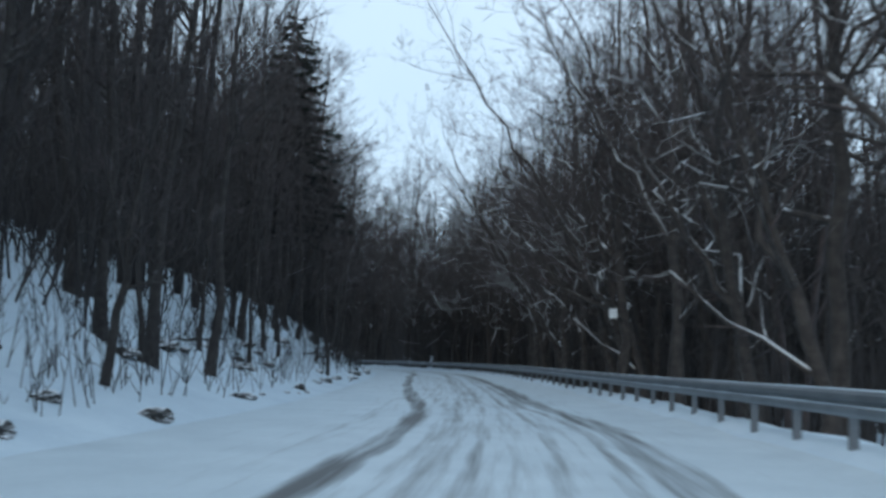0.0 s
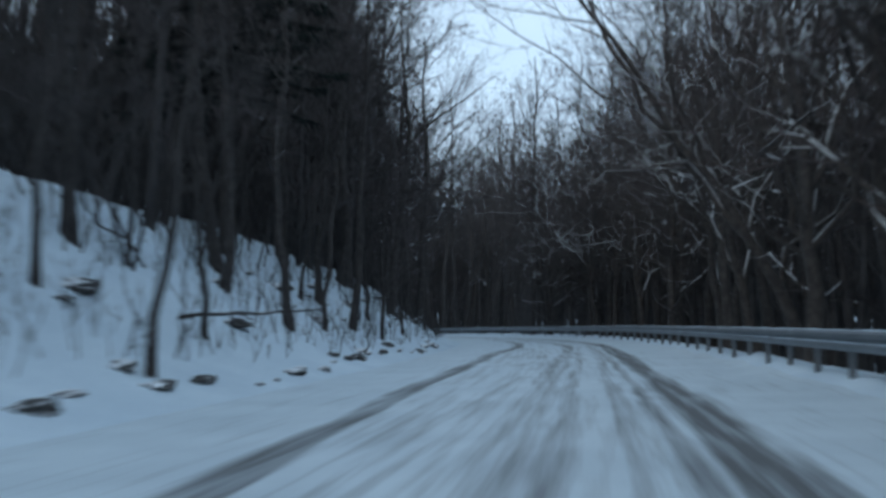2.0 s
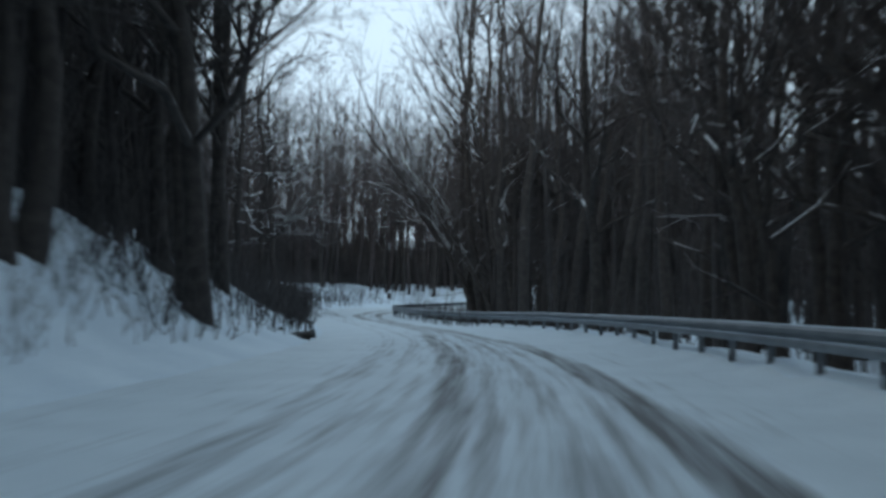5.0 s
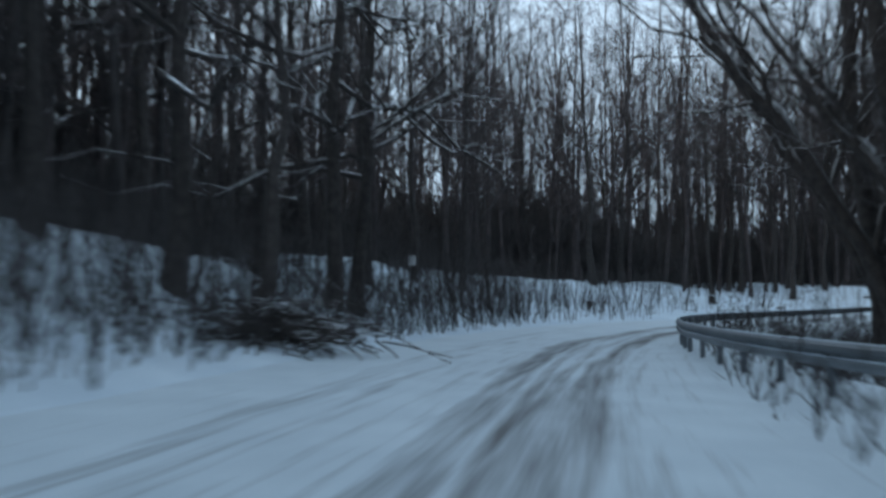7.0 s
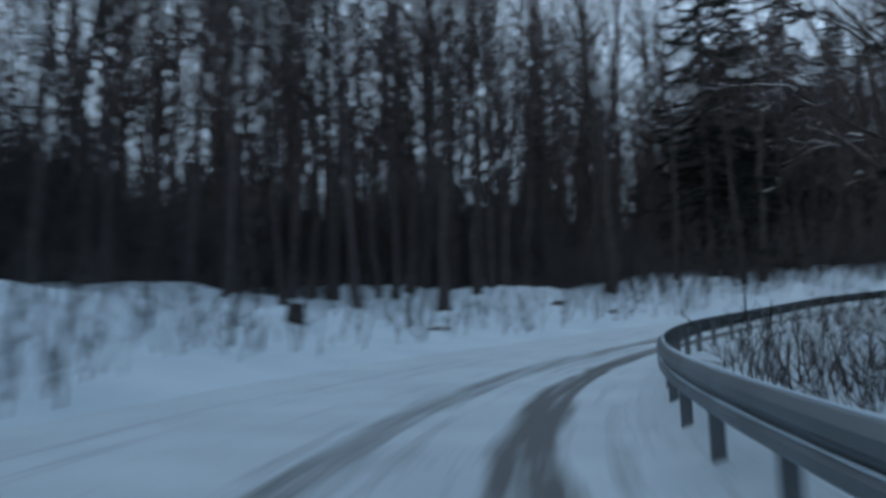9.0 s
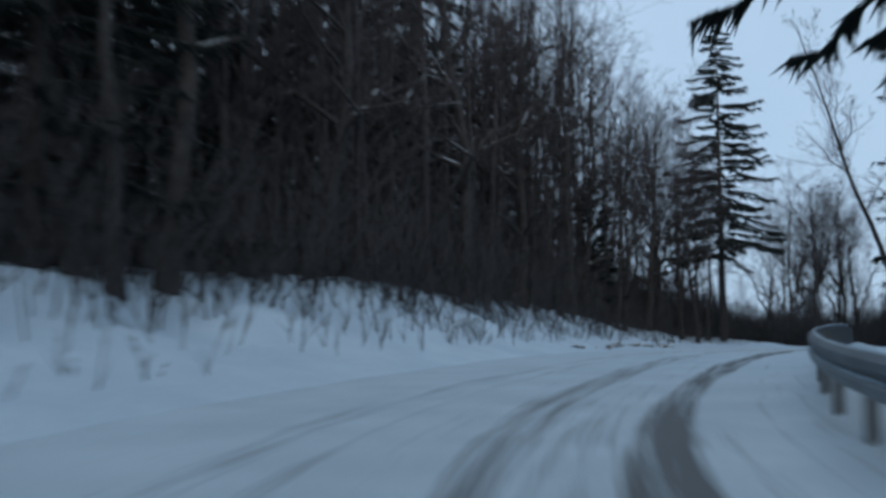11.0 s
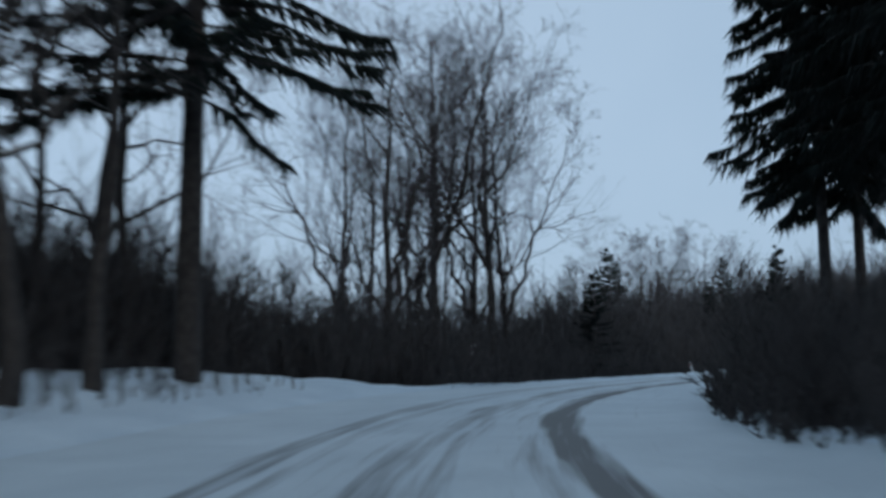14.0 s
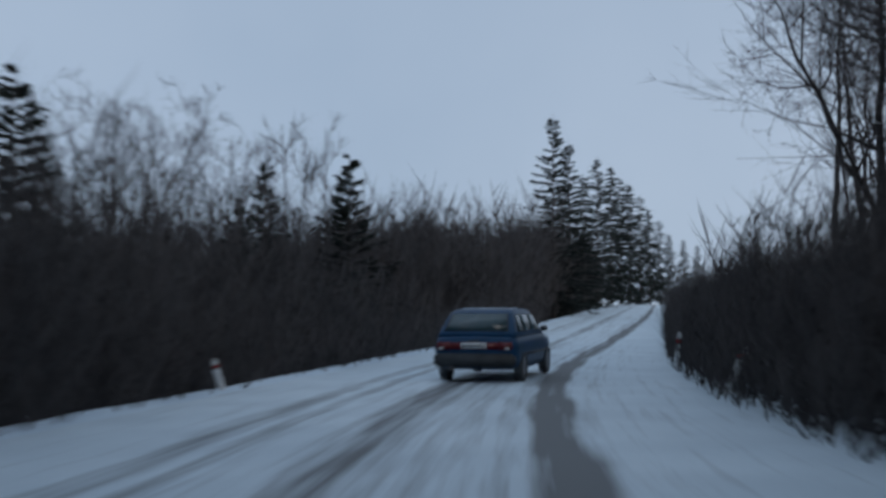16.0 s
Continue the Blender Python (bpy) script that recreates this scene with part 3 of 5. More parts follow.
def spruce(seed, h, r0, reach, bare=0.08, whorls=30, per=7, sprays=46, power=0.85, hang=1.0, rise=0.25, scatter=0.006):
    """A spruce: straight trunk, drooping boughs, hanging sprays of needles."""
    rng = np.random.RandomState(seed)
    tree = holder("spruce")
    u = np.linspace(0, 1, 10)
    P = np.stack([0 * u, 0 * u, h * u - 0.3], 1)[None]
    R = (r0 * (1 - 0.93 * u))[None]
    N = whorls * per
    lev = np.repeat(bare + (0.985 - bare) * (np.arange(whorls) + 0.3) / whorls, per) + rng.normal(0, scatter, N)
    lev = np.minimum(lev, 0.99)
    az = rng.rand(N) * 6.283
    L = reach * (1.02 - lev) ** power * (0.65 + 0.55 * rng.rand(N)) + 0.12
    L *= 0.85 + 0.15 * np.minimum(1, (lev - bare) / 0.15)
    way = np.stack([np.cos(az), np.sin(az), rise * lev - 0.05], 1)
    B = bend(np.stack([0 * lev, 0 * lev, lev * h - 0.3], 1), way, L, rng, 6, -0.28 * hang, 0.05)
    B[:, -1, 2] += 0.10 * L
    BR = (0.012 + 0.009 * L)[:, None] * np.linspace(1, 0.3, 6)[None]
    which = np.repeat(np.arange(N), sprays)
    f = (0.12 + 0.88 * rng.rand(len(which))) * 5
    i = np.minimum(f.astype(int), 4)
    a = (f - i)[:, None]
    st = B[which, i] * (1 - a) + B[which, i + 1] * a
    al = B[which, i + 1] - B[which, i]
    al /= np.linalg.norm(al, axis=1, keepdims=True)
    sd = np.stack([-al[:, 1], al[:, 0], 0 * al[:, 0]], 1) * rng.choice([-1, 1], len(which))[:, None]
    w = al * 0.5 + sd * (0.2 + 0.8 * rng.rand(len(which), 1)) + np.array([0, 0, -0.55 * hang]) * (0.2 + 1.3 * rng.rand(len(which), 1))
    w /= np.linalg.norm(w, axis=1, keepdims=True)
    ln = (0.17 + 0.06 * L[which]) * hang**0.7 * (0.6 + 0.8 * rng.rand(len(which)))
    Q = bend(st, w, ln, rng, 2, -0.2, 0.08)
    QR = (0.030 + 0.007 * L[which])[:, None] * np.array([[1.0, 0.15]])
    wood = joined([tubes(P, R, 8), tubes(B, BR, 3)])
    part("trunk", fast_mesh("trunk", *wood, BARK_BARE), tree)
    part("crown", fast_mesh("crown", *cones(Q, QR), NEEDLES), tree, "drooping dark green needle sprays")
    return tree


TREE_LABEL = {
    "slim": "slim bare forest tree with dark bark in snow",
    "limbed": "bare forest tree with many dark limbs",
    "forked": "forked bare tree with snow along its limbs",
    "leaning": "leaning bare tree with snow-lined branches",
    "crooked": "crooked forked tree with snow along its limbs",
    "sapling": "thin young bare tree on the snowy slope",
    "spreading": "dark bare tree with long level limbs carrying snow",
    "dense": "broad bare tree with a crown full of dark twigs",
    "round": "tall bare tree with a rounded pale crown",
}
KINDS = {
    "slim": [bare_tree(100 + k, 14 + 1.3 * k, 0.13 + 0.02 * k, first=0.4, limbs=15, limb_len=0.24, spread=42, twigs=4, barks=BARK_BARE) for k in range(5)],
    "limbed": [bare_tree(200 + k, 14 + 1.5 * k, 0.19, first=0.2, limbs=18, limb_len=0.34, spread=55, twigs=5, wobble=0.2) for k in range(3)],
    "forked": [bare_tree(300 + k, 13 + k, 0.19, lean=0.16, first=0.18, limbs=18, limb_len=0.40, spread=52, fork=True, twigs=5, barks=BARK_SNOWED, wobble=0.2) for k in range(3)],
    "leaning": [bare_tree(400, 13, 0.22, lean=0.55, first=0.15, limbs=21, limb_len=0.5, spread=45, fork=True, twigs=6, barks=BARK_SNOWED, wobble=0.18)],
    "sapling": [bare_tree(500 + k, 5 + 1.5 * k, 0.06, lean=0.1, first=0.2, limbs=12, limb_len=0.35, spread=40, twigs=4, barks=BARK_BARE) for k in range(3)],
    "crooked": [bare_tree(650 + k, 9.5 + k, 0.17, lean=0.22, first=0.14, limbs=18, limb_len=0.5, spread=50, fork=True, twigs=5, barks=BARK_SNOWED, wobble=0.3) for k in range(3)],
    "dense": [bare_tree(800 + k, 13 + 1.5 * k, 0.17, first=0.28, limbs=30, limb_len=0.36, spread=50, twigs=8, wobble=0.15, twig_mat=BRUSH) for k in range(2)],
    "spreading": [bare_tree(820 + k, 16 + k, 0.21, first=0.22, limbs=22, limb_len=0.34, spread=82, twigs=6, lift=0.03, wobble=0.2, barks=BARK_SNOWED) for k in range(2)],
    "round": [bare_tree(600 + k, 13.5 + k, 0.19, first=0.16, limbs=30, limb_len=0.46, spread=44, fork=True, twigs=7, lift=0.24, barks=BARK_BARE, twig_mat=TWIG_PALE) for k in range(2)],
}
SPRUCES = [
    spruce(700, 24, 0.28, 4.0, bare=0.07, power=0.55, sprays=58),
    spruce(701, 17, 0.2, 3.3),
    spruce(702, 22, 0.28, 5.4, bare=0.27, per=6, sprays=84, power=0.7),
    spruce(703, 21, 0.24, 4.1, bare=0.32, per=6, sprays=110, power=0.6, hang=1.7),
    spruce(704, 17, 0.2, 4.0, bare=0.05, whorls=26, per=7, sprays=80, power=0.95, hang=0.75, rise=0.6, scatter=0.016),
]
SMALL_SPRUCES = [spruce(710, 8, 0.11, 2.5, whorls=20, per=6, sprays=40, power=1.05, hang=0.7, rise=0.75, scatter=0.018), spruce(711, 10, 0.13, 2.8, whorls=22, per=6, sprays=40, power=1.05, hang=0.7, rise=0.75, scatter=0.018)]
SPRUCE_LABEL = "tall dark spruce with drooping boughs"
used = set()


def plant(tree, x, y, turn=0.0, size=1.0, label="", category="tree", group="forest trees", tilt=(0, 0), sink=0.0):
    m = Matrix.Translation((x, y, float(ground_z(x, y)[0]) - sink)) @ pose(0, 0, 0, tilt[0], tilt[1], turn) @ Matrix.Scale(size, 4)
    if tree.name in used:
        ob = copy_thing(tree, m)
    else:
        used.add(tree.name)
        ob = tree
        ob.matrix_basis = m
    ob.scale = (size, size, size)
    return tagged(ob, label, category, group)


RNG = np.random.RandomState(11)
TAKEN = []


def clear(x, y, apart):
    return all((x - a) ** 2 + (y - b) ** 2 >= apart**2 for a, b in TAKEN)


def wood(kind, count, t0, t1, n0, n1, size=(0.8, 1.2), apart=1.6):
    """Scatter trees of a kind over a stretch of roadside, keeping them apart and off the road."""
    s0, s1 = along(t0, t1)
    made = tries = 0
    while made < count and tries < count * 30:
        tries += 1
        s, n = RNG.uniform(s0, s1), RNG.uniform(n0, n1)
        x, y = at_road(s, n)
        ss, nn, _ = locate(x, y)
        if -6.3 < nn[0] < 5.0 or not clear(x, y, apart):
            continue
        TAKEN.append((x, y))
        pick = KINDS[kind][RNG.randint(len(KINDS[kind]))]
        plant(pick, x, y, RNG.uniform(0, 360), RNG.uniform(*size), TREE_LABEL[kind], tilt=(RNG.normal(0, 2.5), RNG.normal(0, 2.5)))
        made += 1


def roadside(count, t0, t1, n0, n1, keep=(-5.6, 4.6)):
    """Random places in a stretch, none of them on the road."""
    s0, s1 = along(t0, t1)
    s, n = RNG.uniform(s0, s1, count), RNG.uniform(n0, n1, count)
    x, y = at_road(s, n)
    ss, nn, z = locate(x, y)
    ok = (nn < keep[0]) | (nn > keep[1])
    x, y = x[ok], y[ok]
    return x, y, ground_z(x, y)


def thicket(name, label, count, t0, t1, n0, n1, tall, mat, twigs=6, lift=0.2, fat=0.014, lean=0.22, tip=0.007, keep=(-5.6, 4.6)):
    """Dense undergrowth of thin stems: one sheet of stuff."""
    x, y, z = roadside(count, t0, t1, n0, n1, keep)
    N = len(x)
    h = RNG.uniform(*tall, N) * (0.8 + 0.35 * lattice(x, y, 5.0, 91))
    way = RNG.normal(0, lean, (N, 3))
    way[:, 2] = 1
    P = bend(np.stack([x, y, z - 0.1], 1), way, h, RNG, 3, 0.0, 0.07)
    R = (fat * h / 3 + 0.006)[:, None] * np.linspace(1, 0.3, 3)[None]
    Q, q = shoots(P, R, twigs, RNG, 2, 0.42, 38, lift, 0.1, lo=0.06, tip=tip)
    me = fast_mesh(name, *joined([tubes(P, R, 3), cones(Q, q * 1.5)]), mat)
    tagged(new(name, me), label, "undergrowth", kind="stuff")


def far_wood(name, label, count, t0, t1, n0, n1, tall, mat, low=0.35, spread=45, tip=0.018, stout=1.0, limbs=10, twigs=8, limb_tip=0.016):
    """The wood behind the trees that can be told apart: one sheet of stuff."""
    x, y, z = roadside(count, t0, t1, n0, n1)
    N = len(x)
    h = RNG.uniform(*tall, N)
    way = RNG.normal(0, 0.05, (N, 3))
    way[:, 2] = 1
    P = bend(np.stack([x, y, z - 0.2], 1), way, h, RNG, 5, 0.0, 0.025)
    R = stout * (0.06 + 0.006 * h)[:, None] * np.linspace(1, 0.2, 5)[None]
    L, l = shoots(P, R, limbs, RNG, 3, 0.28, spread, 0.2, 0.1, lo=low, tip=limb_tip)
    Q, q = shoots(L, l, twigs, RNG, 2, 0.62, 45, 0.1, 0.1, lo=0.1, tip=tip)
    me = fast_mesh(name, *joined([tubes(P, R, 4), tubes(L, l, 3), cones(Q, q * 1.15)]), mat)
    tagged(new(name, me), label, "woodland", kind="stuff")


# ---------------------------------------------------------------- trees that stand out, one by one
def stand(kind, k, x, y, turn=0.0, size=1.0, tilt=(0, 0), label=""):
    TAKEN.append((x, y))
    if kind == "spruce":
        return plant(SPRUCES[k], x, y, turn, size, label or SPRUCE_LABEL, "spruce", "spruces", tilt)
    if kind == "small_spruce":
        return plant(SMALL_SPRUCES[k], x, y, turn, size, label or "young spruce rising over the dark brush", "spruce", "spruces", tilt)
    return plant(KINDS[kind][k], x, y, turn, size, label or TREE_LABEL[kind], tilt=tilt)


# first stretch
stand("spruce", 2, -12.6, 41.5, 20, 0.8)
stand("forked", 0, 2.5, 40.0, 120, 1.0)
stand("forked", 1, 4.6, 30.0, 150, 1.05)
stand("limbed", 0, 4.5, 23.6, 40, 1.05)
stand("forked", 2, 0.9, 51.5, 100, 1.05)
stand("limbed", 1, -1.2, 62.0, 220, 1.0)
stand("leaning", 0, 2.9, 44.8, 192, 0.95)
for x, y in ((-7.1, 29.2), (-9.9, 42.0), (-14.4, 63.6), (-7.7, 21.0), (-8.5, 27.0), (-10.1, 47.5), (-11.5, 50.0), (-12.8, 56.0)):
    stand("sapling", int(RNG.randint(3)), x, y, RNG.uniform(0, 360), 1.2)
for k, (x, y) in enumerate(((-30.75, 123.5), (-27.55, 118.3), (-29.05, 126.2), (-25.95, 120.9), (-26.05, 125.1), (-21.95, 115.9), (-19.05, 110.5), (-19.45, 116.6), (-15.75, 107.3), (-13.75, 103.6), (-13.95, 109.7))):
    stand("slim", 3 + k % 2, x, y, RNG.uniform(0, 360), RNG.uniform(1.2, 1.4), (RNG.normal(0, 1.5), RNG.normal(0, 1.5)))
for x, y in ((-39.55, 137.2), (-35.45, 130.2), (-36.35, 136.3)):
    stand("slim", 4, x, y, RNG.uniform(0, 360), RNG.uniform(1.4, 1.6), (RNG.normal(0, 1.5), RNG.normal(0, 1.5)), "very tall bare tree behind the turn of the road")
for k, (s, n) in enumerate(((16.0, 5.2), (21.5, 5.6), (26.0, 5.0), (32.0, 5.3), (37.0, 5.8), (43.0, 5.1), (49.0, 5.4), (56.0, 5.2), (63.0, 5.6), (71.0, 5.2), (80.0, 5.5), (90.0, 5.3), (101.0, 5.6))):
    x, y = at_road(s, n)
    stand("crooked", k % 3, float(x), float(y), (150, 205, 60, 120)[k % 4] + 9 * k, 0.9 + 0.08 * (k % 3))
for k, s in enumerate((86.0, 92.0, 97.0, 103.0, 109.0, 115.0)):
    x, y = at_road(s, -6.9 - 0.7 * (k % 3) - (1.6 if s > 105 else 0.0))
    stand("limbed", k % 3, float(x), float(y), 60 * k, 1.35 + 0.08 * (k % 2))
for k, (s, n) in enumerate(((96, -8.2), (104, -7.4), (112, -8.0), (76, 6.2), (82, 7.5), (88, 6.0), (97, 7.2), (106, 6.6))):
    x, y = at_road(s, n)
    stand("dense", k % 2, float(x), float(y), 70.0 * k, (1.12 if n < 0 else 1.0) + 0.07 * (k % 4))
# the bend
stand("limbed", 0, -64.25, 132.1, 200, 1.3)
stand("leaning", 0, -36.85, 132.5, -150, 1.2)
stand("leaning", 0, -39.25, 137.5, -172, 1.05)
stand("leaning", 0, -33.65, 128.3, -160, 0.85)
stand("forked", 2, -30.45, 123.9, 180, 1.1)
stand("limbed", 1, -34.95, 134.9, 20, 1.2)
stand("limbed", 2, -31.45, 130.9, 70, 1.2)
stand("spreading", 0, -49.0, 123.6, 0, 1.0)
stand("spreading", 1, -47.9, 122.1, 90, 1.05)
stand("spreading", 1, -44.9, 115.9, 200, 1.1)
stand("slim", 3, -42.5, 116.4, 138, 0.9, (0, 19), "slim bare tree leaning along the snowy verge")
stand("slim", 1, -62.15, 131.5, 0, 1.0)
stand("forked", 0, -59.15, 124, 200, 0.8, (0, 8))
for x, y in ((-67.95, 136.1), (-68.45, 144.7), (-70.95, 150), (-71.65, 147.1), (-65.85, 169.2), (-67.35, 173.6), (-66.45, 174.1), (-61.75, 178.3), (-64.35, 175.4), (-74.95, 168.4), (-63.65, 183.8), (-65.15, 178.8), (-62.15, 192.1), (-60.35, 186.2), (-58.75, 190), (-63.95, 188.5), (-57.05, 200.8), (-72.85, 166.3), (-72.75, 156.8), (-69.55, 138.3), (-55.65, 196.3), (-58.05, 133.5)):
    stand("slim", int(RNG.randint(5)), x, y, RNG.uniform(0, 360), RNG.uniform(0.95, 1.2), (RNG.normal(0, 1.5), RNG.normal(0, 1.5)))
stand("spruce", 0, -53.25, 193.9, 60, 0.95)
stand("forked", 1, -43.45, 177.9, 180, 1.05, (0, 9), "dark bare tree leaning over the guardrail")
for x, y in ((-42.25, 173.2), (-41.05, 183.2), (-41.05, 166.4), (-38.45, 177.9)):
    stand("spruce", 2, x, y, RNG.uniform(0, 360), 0.9, label="old spruce with a tall bare trunk and hanging boughs")
for k, x, y, size in ((1, -38.65, 180.9, 1.2), (0, -33.45, 187.9, 1.0), (1, -39.45, 172.9, 1.2), (0, -35.95, 166.9, 1.0), (1, -52.25, 199.9, 1.2), (0, -48.95, 207.4, 1.1), (1, -45.65, 214.4, 1.2), (0, -40.45, 216.9, 1.1), (1, -32.95, 226.4, 1.1)):
    stand("spruce", k, x, y, RNG.uniform(0, 360), size)
stand("leaning", 0, -41.25, 168.4, 165, 0.8)
stand("leaning", 0, -41.95, 161.4, 190, 0.75)
stand("leaning", 0, -38.95, 154.4, 170, 0.85)
for x, y in ((-33.25, 130.7), (-31.95, 131.2), (-26.95, 132.8), (-26.05, 133), (-35.45, 142.9)):
    stand("slim", int(RNG.randint(5)), x, y, RNG.uniform(0, 360), 1.15)
# last stretch
stand("spruce", 2, -11.65, 237.9, 10, 1.12)
stand("small_spruce", 1, -27.95, 224.7, 30, 0.95, label="dark young spruce among bare trees")
for kind, x, y, size in (("slim", -27.65, 222.5, 1.0), ("slim", -26.35, 224.2, 1.1), ("slim", -24.25, 227.6, 1.05), ("limbed", -22.25, 229, 1.1), ("round", -17.55, 233.4, 0.95), ("slim", -14.95, 234.5, 0.9), ("round", -19.85, 232.4, 1.1), ("round", -17.85, 236, 1.0), ("slim", -14.65, 239.1, 1.0), ("limbed", -11.15, 244.1, 0.95), ("slim", -12.05, 240.8, 1.0), ("slim", -18.65, 238.6, 1.0), ("limbed", -29.95, 221.9, 1.1), ("slim", -33.95, 217.4, 1.1)):
    stand(kind, int(RNG.randint(2)), x, y, RNG.uniform(0, 360), size, (RNG.normal(0, 2), RNG.normal(0, 2)))
for k, (x, y) in enumerate(((-20.45, 231.5), (-16.85, 232.7))):
    stand("dense", k % 2, x, y, 80.0 * k, 0.85 + 0.06 * (k % 3))
stand("round", 0, 0.15, 246.4, 0, 1.0)
stand("round", 1, 4.55, 249.4, 40, 1.1)
stand("round", 0, 5.55, 250.5, 150, 0.95)
stand("round", 1, 7.15, 248.1, 260, 1.05)
for k, (x, y) in enumerate(((6.85, 253.5), (7.65, 252.9), (9.2, 251.7), (9.75, 252.6), (10.4, 250.6), (3.2, 251.5))):
    stand("slim" if k % 2 else "round", k % 2, x, y, 75.0 * k, 0.86 + 0.05 * (k % 3), (RNG.normal(0, 2), RNG.normal(0, 2)))
stand("round", 0, -2.0, 246.3, 120, 0.8)
stand("slim", 0, -12.85, 217.3, 144, 1.4, (0, 17), "slim bare tree leaning over the road")
for k, x, y, size in ((0, -12.35, 213.1, 1.1), (0, -17.75, 206.5, 1.1), (0, -19.75, 202.5, 1.05), (0, -7.95, 219.6, 1.12), (0, 0.05, 221.9, 1.05), (0, -6.95, 211.9, 1.15), (1, -13.95, 201.4, 1.3), (0, -1.45, 215.4, 1.2), (1, 5.05, 219.9, 1.3), (0, -9.45, 204.4, 1.2), (1, -20.45, 195.9, 1.3), (0, -14.65, 208.5, 1.05), (0, -3.95, 213.9, 1.15), (0, -9.95, 207.4, 1.2)):
    stand("spruce", k, x, y, RNG.uniform(0, 360), size)
for x, y, size in ((4.55, 228.2, 1.05), (8.75, 233.9, 1.0), (11.55, 234.1, 0.95), (2.05, 225.4, 1.0), (7.15, 230.7, 1.05)):
    stand("spruce", 3, x, y, RNG.uniform(0, 360), size, label="old spruce with a tall bare trunk and hanging boughs")
stand("small_spruce", 0, 13.35, 247.9, 0, 0.72)
stand("small_spruce", 1, 43.25, 260.7, 40, 0.95)
stand("small_spruce", 0, 48.15, 259, 90, 1.25)
stand("small_spruce", 1, 49.95, 260.3, 130, 0.9)
stand("small_spruce", 0, 40.05, 259.9, 200, 0.9)
stand("small_spruce", 0, 25.0, 256.8, 200, 1.15)
for k, x, y, size in ((4, 88.5, 258.9, 1.11), (4, 94.6, 258.9, 0.99), (1, 110.6, 260.9, 0.92), (4, 136.4, 264.6, 1.27), (1, 156.4, 266.4, 1.34), (0, 166.5, 266.9, 0.93), (1, 180.5, 267.6, 1.45), (0, 184.8, 266.3, 0.95), (1, 189.0, 265.3, 1.12), (0, 191.2, 263.7, 0.7), (1, 195.5, 262.4, 0.87), (1, 188.55, 258.9, 0.75), (1, 198.55, 257.4, 0.75)):
    stand("spruce", k, x, y, RNG.uniform(0, 360), size)
for k, (x, y) in enumerate(((20.95, 234.5), (22.75, 233.3), (24.35, 235.1), (26.15, 233.9), (28.35, 235.5), (30.55, 234.5), (33.55, 235.9), (21.55, 231.7), (27.35, 232.1))):
    stand("round" if k % 3 != 1 else "limbed", k % 2, x, y, 50.0 * k, 0.78 + 0.05 * (k % 3), (RNG.normal(0, 2), RNG.normal(0, 2)))
for x, y in ((40.45, 268.7), (43.05, 266.9), (38.55, 264.9), (48.65, 266.2), (26.55, 234.4), (30.05, 232.4), (33.55, 235.4), (24.05, 230.9), (37.55, 233.9), (30.55, 236.9)):
    stand("round", int(RNG.randint(2)), x, y, RNG.uniform(0, 360), 0.8)

for k, (s, n) in enumerate(((300, 9.0), (304, 12.0), (308, 8.0), (312, 10.5), (316, 13.0), (320, 8.5), (326, 11.0), (296, 12.5))):
    x, y = at_road(s, n)
    stand("slim" if k % 3 else "round", k % 2, float(x), float(y), 45 * k, 0.85 + 0.06 * (k % 4), (RNG.normal(0, 2), RNG.normal(0, 2)))

# ---------------------------------------------------------------- the rest of the wood
wood("sapling", 28, 0.2, 5.6, -12, -6.6, (0.9, 1.6), 0.7)
wood("slim", 12, -0.6, 4.2, -16, -8.5, (0.9, 1.3))
wood("slim", 18, 0.2, 3.8, -9.8, -6.9, (0.6, 0.95), 1.1)
wood("limbed", 12, 3.5, 5.7, -12.5, -7.6, (1.0, 1.3), 2.0)
wood("slim", 14, 4.2, 7.2, -17, -8.0, (1.2, 1.5))
wood("limbed", 8, -0.6, 6.2, -18, -9, (0.9, 1.3))
wood("forked", 8, 0.6, 5.6, 5.2, 8, (0.9, 1.15), 3.5)
wood("limbed", 12, -0.4, 7, 5.5, 13)
wood("limbed", 12, 1.0, 5.0, 5.5, 10, (1.2, 1.5), 2.0)
wood("limbed", 10, 4.4, 6.8, 5.2, 10, (1.1, 1.4), 2.5)
wood("slim", 12, -0.4, 7, 6, 15, (0.9, 1.3))
wood("slim", 24, 6.2, 11.8, -24, -10, (0.9, 1.3))
wood("limbed", 10, 6.6, 9.0, -24, -11, (1.1, 1.5))
wood("sapling", 16, 6.2, 10.6, -14, -6.6, (0.6, 1.2), 0.8)
wood("slim", 8, 8.4, 11.5, 6, 14)
wood("limbed", 7, 8.7, 10.6, 6.0, 10, (0.9, 1.15), 2.0)
wood("slim", 8, 11.3, 13.0, -20, -9, (0.9, 1.2))
wood("limbed", 4, 11.5, 13.4, -18, -9)
wood("slim", 12, 12.7, 14.3, -17, -8.5, (1.1, 1.4), 1.2)
wood("limbed", 6, 12.7, 14.2, -16, -8.5, (1.1, 1.3))

